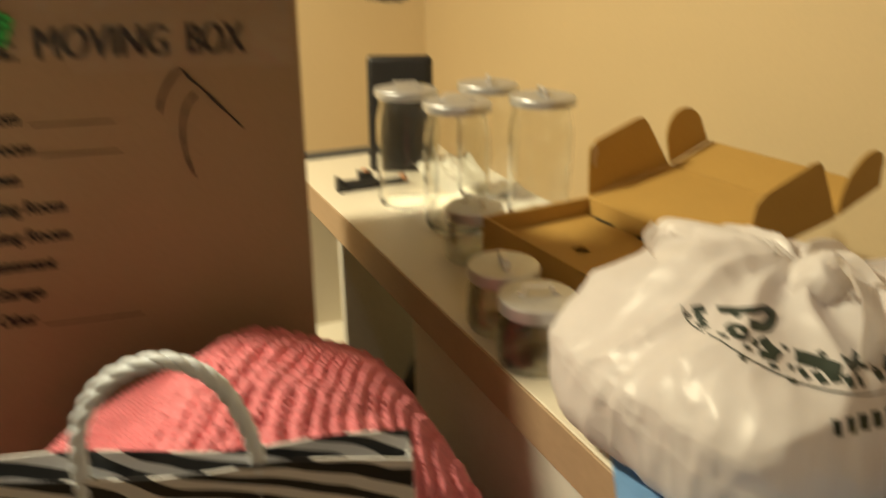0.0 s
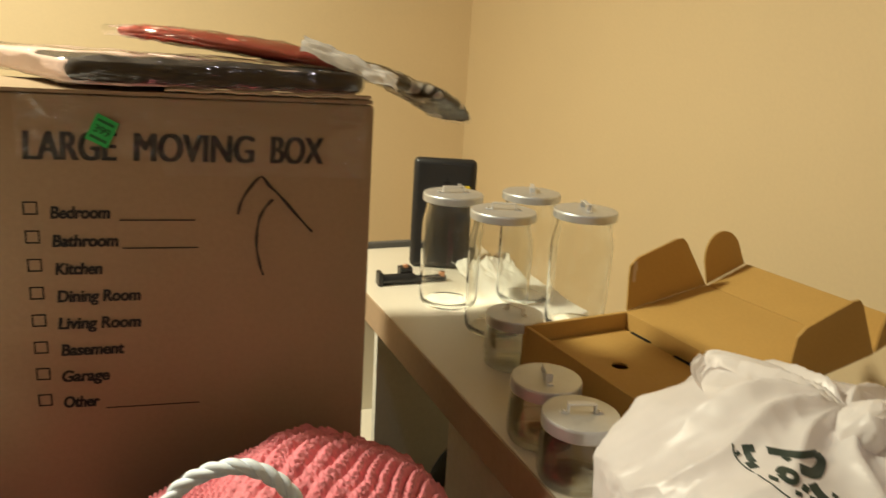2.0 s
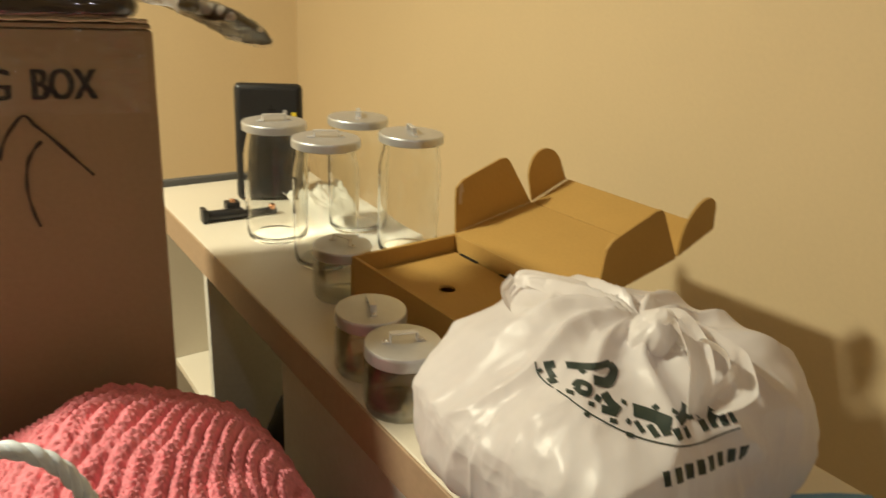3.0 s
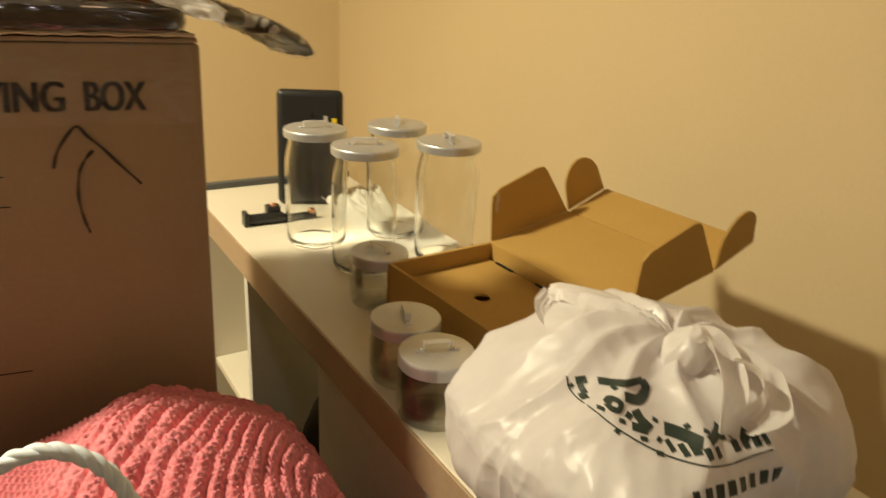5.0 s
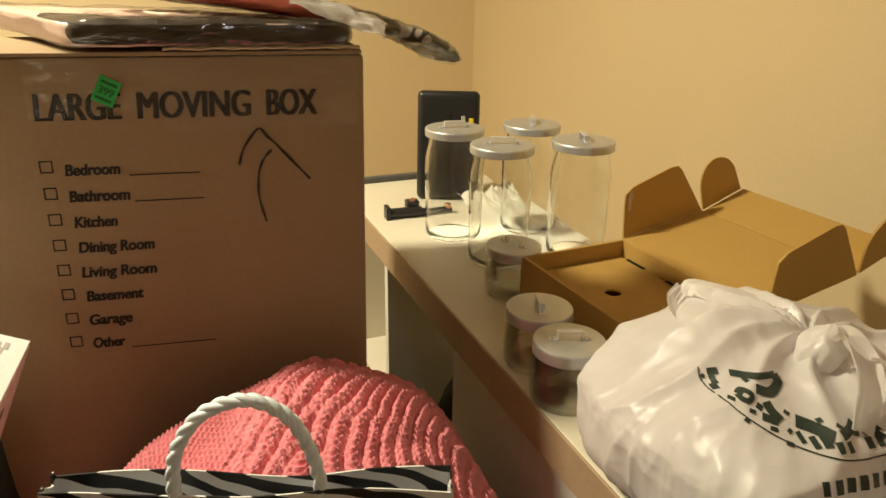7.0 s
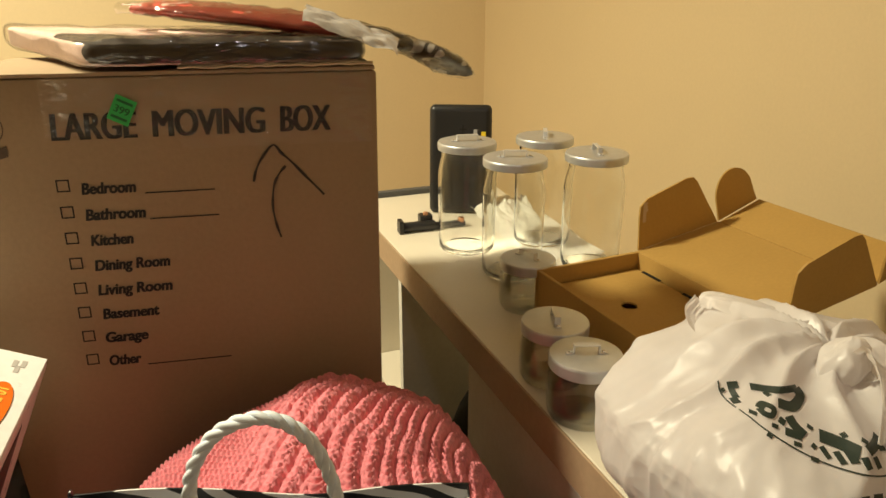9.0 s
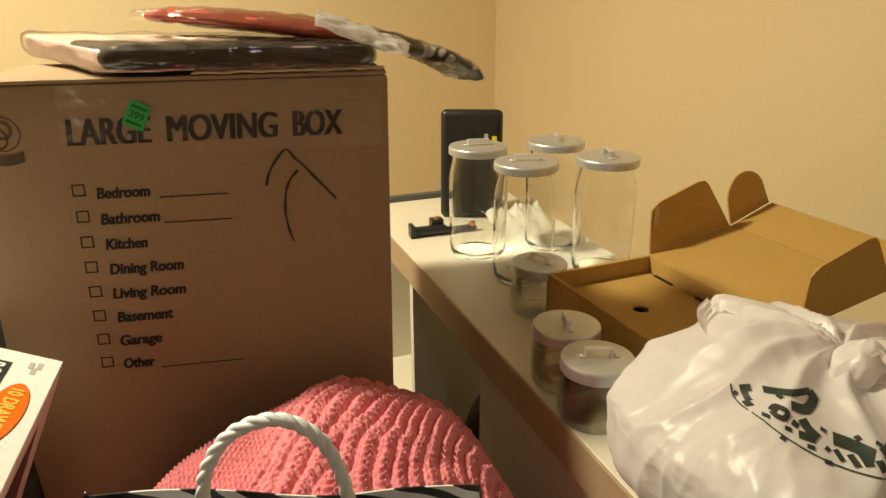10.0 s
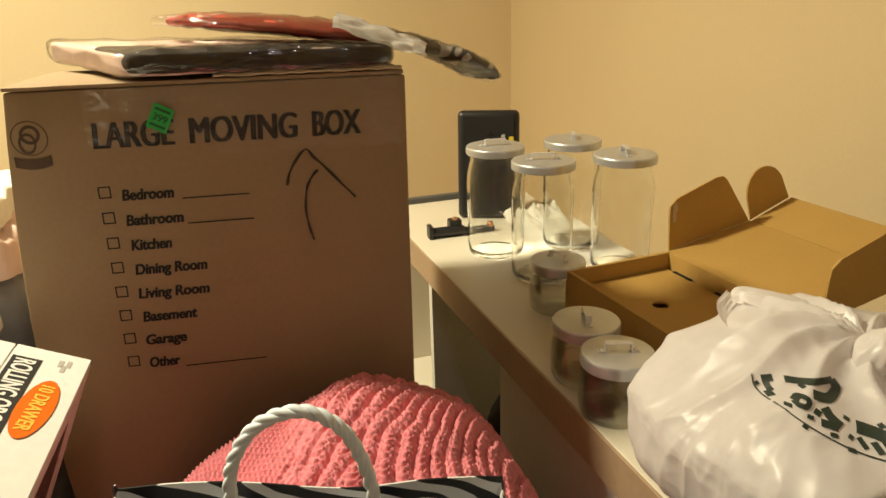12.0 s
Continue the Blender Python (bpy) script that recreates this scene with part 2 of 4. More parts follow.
def block(x0, y0, z0, x1, y1, z1, bevel=0.0, segments=2):
    bm = bmesh.new()
    bmesh.ops.create_cube(bm, size=1)
    for v in bm.verts:
        v.co = Vector(((x0 + x1) / 2 + v.co.x * (x1 - x0), (y0 + y1) / 2 + v.co.y * (y1 - y0), (z0 + z1) / 2 + v.co.z * (z1 - z0)))
    if bevel:
        bmesh.ops.bevel(bm, geom=bm.edges[:], offset=bevel, segments=segments, profile=0.5, affect="EDGES")
    return bm


def lathe(profile, steps=48):
    """A solid of revolution about z from (radius, height) pairs; a radius of 0 closes it."""
    bm = bmesh.new()
    rings = []
    for r, z in profile:
        if r < 1e-6:
            rings.append([bm.verts.new((0, 0, z))])
        else:
            rings.append([bm.verts.new((r * math.cos(2 * math.pi * i / steps), r * math.sin(2 * math.pi * i / steps), z)) for i in range(steps)])
    for a, b in zip(rings, rings[1:]):
        for i in range(steps):
            j = (i + 1) % steps
            if len(a) == 1 and len(b) == 1:
                continue
            if len(a) == 1:
                bm.faces.new((a[0], b[i], b[j]))
            elif len(b) == 1:
                bm.faces.new((a[i], a[j], b[0]))
            else:
                bm.faces.new((a[i], a[j], b[j], b[i]))
    return bm


def tube(points, radius, steps=8, bm=None, squash=1.0):
    """A tube along points, with round section."""
    bm = bm or bmesh.new()
    pts = [Vector(p) for p in points]
    rings = []
    side = None
    for i, p in enumerate(pts):
        d = (pts[min(i + 1, len(pts) - 1)] - pts[max(i - 1, 0)]).normalized()
        if side is None:
            side = d.orthogonal().normalized()
        side = (side - d * side.dot(d)).normalized()
        up = d.cross(side)
        r = radius[i] if isinstance(radius, (list, tuple)) else radius
        rings.append([bm.verts.new(p + (side * math.cos(2 * math.pi * k / steps) + up * math.sin(2 * math.pi * k / steps) * squash) * r) for k in range(steps)])
    for a, b in zip(rings, rings[1:]):
        for k in range(steps):
            j = (k + 1) % steps
            bm.faces.new((a[k], a[j], b[j], b[k]))
    bm.faces.new(rings[0][::-1])
    bm.faces.new(rings[-1])
    return bm


def spline(points, n=40):
    """A smooth line through points."""
    p = [Vector(q) for q in points]
    p = [p[0] * 2 - p[1]] + p + [p[-1] * 2 - p[-2]]
    out = []
    spans = len(p) - 3
    for i in range(n + 1):
        s = min(i / n * spans, spans - 1e-6)
        k = int(s)
        t = s - k
        a, b, c, d = p[k:k + 4]
        out.append(0.5 * (2 * b + (c - a) * t + (2 * a - 5 * b + 4 * c - d) * t * t + (3 * b - a - 3 * c + d) * t ** 3))
    return out


def sheet(outline, thick):
    """A flat piece in the xz plane from an outline, with thickness in y."""
    bm = bmesh.new()
    face = bm.faces.new([bm.verts.new((x, 0, z)) for x, z in outline])
    r = bmesh.ops.extrude_face_region(bm, geom=[face])
    for v in r["geom"]:
        if isinstance(v, bmesh.types.BMVert):
            v.co.y += thick
    return bm


def surface(nu, nv, fn, thick=0.0):
    bm = bmesh.new()
    g = [[bm.verts.new(fn(i / nu, j / nv)) for j in range(nv + 1)] for i in range(nu + 1)]
    for i in range(nu):
        for j in range(nv):
            bm.faces.new((g[i][j], g[i + 1][j], g[i + 1][j + 1], g[i][j + 1]))
    if thick:
        bmesh.ops.recalc_face_normals(bm, faces=bm.faces)
        bmesh.ops.solidify(bm, geom=bm.faces[:], thickness=thick)
    return bm


def lettering(name, text, material, parent, m, width, height, shear=0.0, bold=0.0, label="", swell=0.0):
    """Text as a thin mesh in the xz plane of m: baseline from its origin along x. bold: stroke widening, in metres."""
    cu = bpy.data.curves.new(name, "FONT")
    cu.body, cu.size, cu.shear, cu.offset = text, 1.0, shear, swell
    tmp = bpy.data.objects.new(name, cu)
    scene.collection.objects.link(tmp)
    bpy.context.view_layer.update()
    me = bpy.data.meshes.new_from_object(tmp.evaluated_get(bpy.context.evaluated_depsgraph_get()))
    bpy.data.objects.remove(tmp)
    xs = [v.co.x for v in me.vertices]
    x0, x1 = min(xs), max(xs)
    for v in me.vertices:
        v.co = Vector(((v.co.x - x0) / (x1 - x0) * (width - bold) + bold / 2, 0, v.co.y / 0.70 * height))
    bm = bmesh.new()
    for k in ((-1, -0.5, 0, 0.5, 1) if bold else (0,)):
        for v in me.vertices:
            v.co.x += k * bold / 2
            v.co.y = -0.00002 * (k + 1)
        bm.from_mesh(me)
        for v in me.vertices:
            v.co.x -= k * bold / 2
    bpy.data.meshes.remove(me)
    out = bpy.data.meshes.new(name)
    bm.to_mesh(out)
    bm.free()
    out.materials.append(material)
    ob = new(name, out)
    ob.parent = parent
    ob.matrix_basis = m
    return tagged(ob, label)


def n3(x, y, z, s=1.0):
    return noise.noise(Vector((x * s, y * s, z * s)))


# ---- the room ----
WX, WY = 0.95, 3.14      # faces of the east and north walls
SX, SY = -3.4, -3.0


def setting(name, bm, material, label, smooth=0.0):
    return tagged(part(name, bm, material, None, label, smooth=smooth), kind="structure")


setting("floor", block(SX - 0.1, SY - 0.1, -0.1, WX + 0.1, WY + 0.1, 0), M_FLOOR, "beige carpet floor, mostly hidden in shade")
setting("ceiling", block(SX - 0.1, SY - 0.1, CEIL, WX + 0.1, WY + 0.1, CEIL + 0.1), M_CEIL, "plain off-white painted ceiling")
setting("wall_east", block(WX, SY, 0, WX + 0.1, WY + 0.1, CEIL), M_WALL, "plain cream-yellow painted wall beside the desk")
setting("wall_north", block(SX, WY, 0, WX, WY + 0.1, CEIL), M_WALL, "plain cream-yellow painted wall behind the desk")
setting("wall_west", block(SX - 0.1, SY, 0, SX, WY + 0.1, CEIL), M_WALL, "plain cream-yellow painted wall")
setting("wall_south", block(SX - 0.1, SY - 0.1, 0, WX + 0.1, SY, CEIL), M_WALL, "plain cream-yellow painted wall")

# ---- the desk ----
DX, DB, DT = 0.055, 0.449, 0.74     # front edge, back edge and height of the desktop
desk = thing("desk", pose(0, 0, 0), "long narrow white laminate desk with a tan front edge", "desk")
part("desktop", block(DX + 0.004, -0.30, DT - 0.060, DB, 1.98, DT, 0.002), M_LAMINATE, desk)
part("edge_band", block(DX, -0.30, DT - 0.060, DX + 0.0042, 1.98, DT - 0.0006, 0.0012), M_EDGE, desk, "tan wood-look edge band")
part("back_lip", block(-0.60, 1.982, DT - 0.060, DB, 2.00, DT + 0.014, 0.003), M_DARK, desk, "dark grey raised strip")
part("side_panel", block(0.075, 1.635, 0, 0.425, 1.655, DT - 0.061), M_GREY, desk)
part("side_panel", block(0.078, 1.235, 0, 0.425, 1.252, DT - 0.061), M_GREY, desk)
part("front_panel", block(0.070, -0.25, 0.03, 0.078, 1.252, DT - 0.061, 0.001), M_GREY, desk)
part("end_panel", block(0.075, 1.955, 0, 0.425, 1.975, DT - 0.061, 0.001), M_LAMINATE, desk)
part("shelf", block(0.080, 1.656, 0.286, 0.423, 1.954, 0.305, 0.001), M_LAMINATE, desk)
part("inner_panel", block(0.080, 1.6555, 0.0, 0.423, 1.660, DT - 0.062), M_LAMINATE, desk)
part("back_panel", block(0.425, -0.25, 0.0, 0.437, 1.252, DT - 0.061), M_GREY, desk)
part("back_panel", block(0.425, 1.640, 0.0, 0.437, 1.97, DT - 0.061), M_GREY, desk)

# low shelf unit between the desk end and the boxes
low = thing("shelf_unit", pose(0, 0, 0), "low white laminate shelf unit under the boxes", "shelf unit")
part("shelf_board", block(-1.10, 1.10, 0.455, -0.125, 1.645, 0.483, 0.002), M_LAMINATE, low)
part("back_board", block(-1.10, 1.627, 0.0, -0.147, 1.640, 0.454, 0.002), M_LAMINATE, low)
part("side_board", block(-0.145, 1.12, 0.0, -0.127, 1.640, 0.454, 0.001), M_LAMINATE, low)
part("side_board", block(-1.10, 1.12, 0.0, -1.08, 1.625, 0.454, 0.001), M_LAMINATE, low)

# a black bag in the knee space
def black_bag():
    ob = thing("duffel_bag", pose(0.25, 1.42, 0), "black cloth bag on the floor under the desk", "bag")
    bm = bmesh.new()
    bmesh.ops.create_icosphere(bm, subdivisions=4, radius=1)
    for v in bm.verts:
        c = v.co.copy()
        k = 1 + 0.14 * n3(c.x, c.y, c.z, 2.1)
        v.co = Vector((c.x * 0.15 * k, c.y * 0.135 * k, max(0.0, 0.26 + 0.26 * c.z * k)))
    part("body", bm, M_BLACKCLOTH, ob, smooth=60)
    part("handle", tube(spline([(-0.08, -0.05, 0.44), (-0.07, -0.04, 0.52), (0.0, -0.02, 0.55), (0.05, -0.02, 0.50), (0.06, -0.02, 0.42)], 20), 0.012), M_BLACKCLOTH, ob, smooth=60)
black_bag()


# ---- the moving box ----
BW, BD, BH = 0.457, 0.44, 0.610


def moving_box():
    m = Matrix.Translation((-0.1161, 1.1179, 1.1751)) @ pose(0, 0, 0, 0, 0, -9.16) @ pose(0, 0, 0, -3.56)
    # local frame: x along the front to the right, y back, z up; the origin is the front's top right corner
    box = thing("moving_box", m, "large brown corrugated moving box taped shut, standing on another box", "cardboard box")
    bm = block(-BW, 0, -BH, 0, BD, -0.004, 0.004)
    bmesh.ops.subdivide_edges(bm, edges=[e for e in bm.edges if e.calc_length() > 0.2], cuts=10, use_grid_fill=True)
    for v in bm.verts:
        u, w = -v.co.x / BW, -v.co.z / BH
        if 0.02 < w < 0.98:
            v.co.x += -0.022 * math.sin(math.pi * min(w * 0.9, 1)) * max(0, u - 0.7) / 0.3 - 0.012 * w * max(0, 0.3 - u) / 0.3
    part("body", bm, M_CARD, box, smooth=40)

    def flap(x0, x1, y0, y1, lift, tear):
        def fn(u, v):
            x, y = x0 + (x1 - x0) * u, y0 + (y1 - y0) * v
            return (x, y + tear * n3(u * 4, v, 3.3) * (1 if v < 0.02 else 0), 0.001 + lift * math.sin(math.pi * 0.5 * v) + 0.0015 * n3(u * 3, v * 3, 1.0))
        return surface(14, 8, fn, 0.004)
    part("flap", flap(-BW, -0.23, 0.001, BD * 0.5, 0.010, 0.0), M_CARD, box)
    part("flap", flap(-0.23, -0.002, 0.0005, BD * 0.5, 0.004, 0.0012), M_CARD, box)
    part("flap", flap(-BW, -0.002, BD * 0.5 + 0.003, BD - 0.001, 0.006, 0.0), M_CARD, box)
    part("torn_edge", surface(60, 3, lambda u, v: (-0.226 + 0.222 * u, -0.0034 + 0.006 * v, 0.0030 + 0.0022 * v + 0.0016 * n3(u * 14, v, 1.7)), 0.0016), M_CARDEDGE, box, "torn pale board edge")
    # clear tape: over the front's top edge, wrinkled
    def tape(x0, x1, z0, z1):
        return surface(40, 16, lambda u, v: (x0 + (x1 - x0) * u, -0.0016 - 0.0011 * abs(n3(u * 9, v * 4, 7.1)), z0 + (z1 - z0) * v))
    film = part("tape", tape(-0.232, -0.012, -0.088, -0.001), M_TAPE, box, "wrinkled clear packing tape")
    film.visible_shadow = False
    film = part("tape", tape(-0.375, -0.234, -0.070, -0.004), M_TAPE, box, "wrinkled clear packing tape")
    film.visible_shadow = False
    film = part("tape", surface(10, 30, lambda u, v: (-0.008 - 0.045 * u, -0.0017 - 0.0008 * abs(n3(u * 4, v * 9, 2.1)), -0.088 + 0.087 * v)), M_TAPE, box, "wrinkled clear packing tape")
    film.visible_shadow = False
    y = -0.0008
    for word, x0, x1 in (("LARGE", -0.370, -0.277), ("MOVING", -0.262, -0.134), ("BOX", -0.118, -0.057)):
        lettering("lettering", word, M_INKSHADE, box, pose(x0, y, -0.0725), x1 - x0, 0.0305, 0.08, 0.0032, "bold black printed lettering")
    rows = (("Bedroom", -0.348, -0.288), ("Bathroom", -0.348, -0.281), ("Kitchen", -0.347, -0.299), ("Dining Room", -0.347, -0.261), ("Living Room", -0.348, -0.262), ("Basement", -0.347, -0.281), ("Garage", -0.348, -0.298), ("Other", -0.348, -0.310))
    for i, (word, x0, x1) in enumerate(rows):
        z = -0.1355 - i * 0.0312
        lettering("lettering", word, M_INKSHADE, box, pose(x0, y, z), x1 - x0, 0.0130, 0.14, 0.0008, "", 0.026)
        bm = bmesh.new()
        s, w = 0.0072, 0.0016
        for ax, az, bx, bz in ((-s, s - w, s, s), (-s, -s, s, -s + w), (-s, -s + w, -s + w, s - w), (s - w, -s + w, s, s - w)):
            bm.faces.new([bm.verts.new((px, 0, pz)) for px, pz in ((ax, az), (bx, az), (bx, bz), (ax, bz))])
        part("checkbox", bm, M_INKSHADE, box, "", pose(-0.3665, y, -0.1245 - i * 0.0313))
    for x0, x1, z in ((-0.279, -0.200, -0.1385), (-0.277, -0.198, -0.170), (-0.304, -0.202, -0.358)):
        bm = bmesh.new()
        bm.faces.new([bm.verts.new((px, 0, pz)) for px, pz in ((x0, z), (x1, z), (x1, z + 0.0015), (x0, z + 0.0015))])
        part("rule", bm, M_INKSHADE, box, "", pose(0, y, 0))
    # drawn arrow
    for pts in (((-0.154, -0.131), (-0.150, -0.117), (-0.142, -0.103), (-0.128, -0.088), (-0.119, -0.098), (-0.108, -0.109), (-0.090, -0.130), (-0.071, -0.152)), ((-0.115, -0.114), (-0.124, -0.124), (-0.131, -0.139), (-0.134, -0.165), (-0.131, -0.188), (-0.127, -0.203))):
        part("marker_stroke", tube(spline([(a, y, b) for a, b in pts], 36), [0.0014 + 0.0004 * math.sin(i * 0.7) for i in range(37)], 6), M_MARKER, box, "hand-drawn marker line", smooth=60)
    # price sticker
    bm = block(-0.0120, -0.0006, -0.0150, 0.0120, 0.0, 0.0150)
    st = part("price_sticker", bm, M_GREEN, box, "bright green price sticker", pose(-0.291, -0.0028, -0.041, 0, 27, 0))
    lettering("lettering", "399", M_GREENINK, st, pose(-0.0085, -0.0009, -0.004), 0.017, 0.0085, 0, 0.0008)
    for z in (0.008, -0.011):
        part("print_bar", block(-0.009, -0.0010, z, 0.009, -0.0007, z + 0.003), M_GREENINK, st)
    # round emblem drawn as plain shapes
    bm = bmesh.new()
    def ring(cx, cz, ro, ri, n=40, sx=1.0):
        a = [bm.verts.new((cx + sx * ro * math.cos(2 * math.pi * i / n), 0, cz + ro * math.sin(2 * math.pi * i / n))) for i in range(n)]
        b = [bm.verts.new((cx + sx * ri * math.cos(2 * math.pi * i / n), 0, cz + ri * math.sin(2 * math.pi * i / n))) for i in range(n)]
        for i in range(n):
            j = (i + 1) % n
            bm.faces.new((a[i], a[j], b[j], b[i]))
    ring(0, 0.006, 0.020, 0.0188)
    ring(0.001, 0.010, 0.011, 0.0075)
    ring(-0.003, 0.000, 0.012, 0.009, 40, 0.8)
    part("emblem", bm, M_FADED, box, "faded round printed emblem", pose(-0.437, y, -0.062))
    part("emblem_band", surface(16, 2, lambda u, v: (-0.020 + 0.040 * u, 0, -0.030 + 0.012 * v + 0.004 * (2 * u - 1) ** 2)), M_FADED, box, "dark printed band", pose(-0.437, y - 0.0003, -0.062))
    return box


moving_box()

# the box below it
lower = thing("flat_carton", pose(-0.13, 1.115, 0.483, 0, 0, -4), "flat brown corrugated carton under the moving box, in shade", "cardboard box")
part("body", block(-0.44, 0.0, 0.0, 0.0, 0.46, 0.066, 0.004), M_CARD, lower)
part("flap", block(-0.44, 0.001, 0.0662, 0.0, 0.22, 0.0700, 0.001), M_CARD, lower)
part("flap", block(-0.44, 0.224, 0.0662, 0.0, 0.46, 0.0700, 0.001), M_CARD, lower)
under = thing("cardboard_box", pose(-0.10, 0.60, 0.0), "plain brown corrugated box on the floor under the blanket", "cardboard box")
part("body", block(-0.395, 0.0, 0.0, 0.0, 0.44, 0.478, 0.004), M_CARD, under)
part("flap", block(-0.395, 0.001, 0.4785, 0.0, 0.22, 0.4825, 0.001), M_CARD, under)
part("flap", block(-0.395, 0.223, 0.4785, 0.0, 0.44, 0.4825, 0.001), M_CARD, under)


# ---- jars ----
def jar(name, r, h, lid_h, x, y, turn, label, squat):
    ob = thing(name, pose(x, y, DT, 0, 0, turn), label, "jar", "glass jars on the desk")
    t = 0.0024
    hg = h - 0.006
    if squat:
        neck = r * 0.93
        outer = [(0, 0.002), (r * 0.80, 0.001), (r * 0.94, 0.004), (r * 1.0, 0.014), (r * 1.01, hg * 0.45), (r * 0.99, hg * 0.68), (neck, hg * 0.82), (neck * 0.98, hg)]
    else:
        neck = r * 0.86
        outer = [(0, 0.004), (r * 0.72, 0.003), (r * 0.80, 0.0), (r * 0.90, 0.005), (r * 0.955, 0.018), (r * 0.97, hg * 0.3), (r * 0.985, hg * 0.66), (r * 0.97, hg * 0.76), (r * 0.90, hg * 0.85), (neck, hg * 0.90), (neck, hg)]
    op = [Vector((a, 0, b)) for a, b in outer]
    fine = [(max(p.x, 0), p.z) for p in spline(op, 40)]
    fine[0] = (0, outer[0][1])
    inner = [(max(a - t, 0.0), b + (0.006 if b < 0.02 else 0)) for a, b in fine if a > t * 1.5][::-1]
    inner.append((0, 0.011))
    part("glass", lathe(fine + inner, 64), M_THIN if squat else M_GLASS, ob, smooth=50).visible_shadow = False
    z = h - lid_h
    lid = part("lid", lathe([(0, h), (r * 0.93, h), (r * 0.975, h - 0.0008), (r * 0.998, h - 0.003), (r, h - 0.005), (r, z + 0.001), (r * 0.985, z), (r * 0.955, z), (r * 0.955, h - 0.004), (0, h - 0.004)], 64), M_ALU, ob, "brushed aluminium lid", smooth=35)
    w = r * 0.36
    bm = bmesh.new()
    e, q = 0.0042, 0.0014
    for x0, x1, z0, z1 in ((-w, w, h + 0.0110, h + 0.0124), (-w, -w + q, h + 0.0005, h + 0.0110), (w - q, w, h + 0.0005, h + 0.0110), (-w * 1.55, -w, h + 0.0003, h + 0.0017), (w, w * 1.55, h + 0.0003, h + 0.0017)):
        r = bmesh.ops.create_cube(bm, size=1)
        for v in r["verts"]:
            v.co = Vector(((x0 + x1) / 2 + v.co.x * (x1 - x0), v.co.y * 2 * e, (z0 + z1) / 2 + v.co.z * (z1 - z0)))
    part("handle", bm, M_STRAP, lid, "bent bright metal strap handle")
    for s in (-1, 1):
        part("rivet", lathe([(0.0026, h + 0.0012), (0.0024, h + 0.0026), (0.0012, h + 0.0034), (0, h + 0.0036)], 12), M_CHROME, lid, "", pose(s * w * 1.28, 0, 0.0), smooth=50)
    return ob


RS, HS, RT, HT = 0.0472, 0.090, 0.0592, 0.2285
TALL = "tall clear glass jar with a brushed aluminium lid, empty"
SQUAT = "small squat clear glass jar with a brushed aluminium lid, empty"
jar("tall_jar", RT, HT, 0.016, 0.198, 1.568, -12, TALL, False)
jar("tall_jar", RT, HT, 0.016, 0.227, 1.413, -22, TALL, False)
jar("tall_jar", RT, HT, 0.016, 0.366, 1.554, 62, TALL, False)
jar("tall_jar", RT, HT, 0.016, 0.387, 1.392, 72, TALL, False)
jar("small_jar", RS, HS, 0.018, 0.185, 1.270, 110, SQUAT, True)
jar("small_jar", RS, HS, 0.018, 0.110, 1.046, 70, SQUAT, True)
jar("small_jar", RS, HS, 0.018, 0.100, 0.950, -20, SQUAT, True)


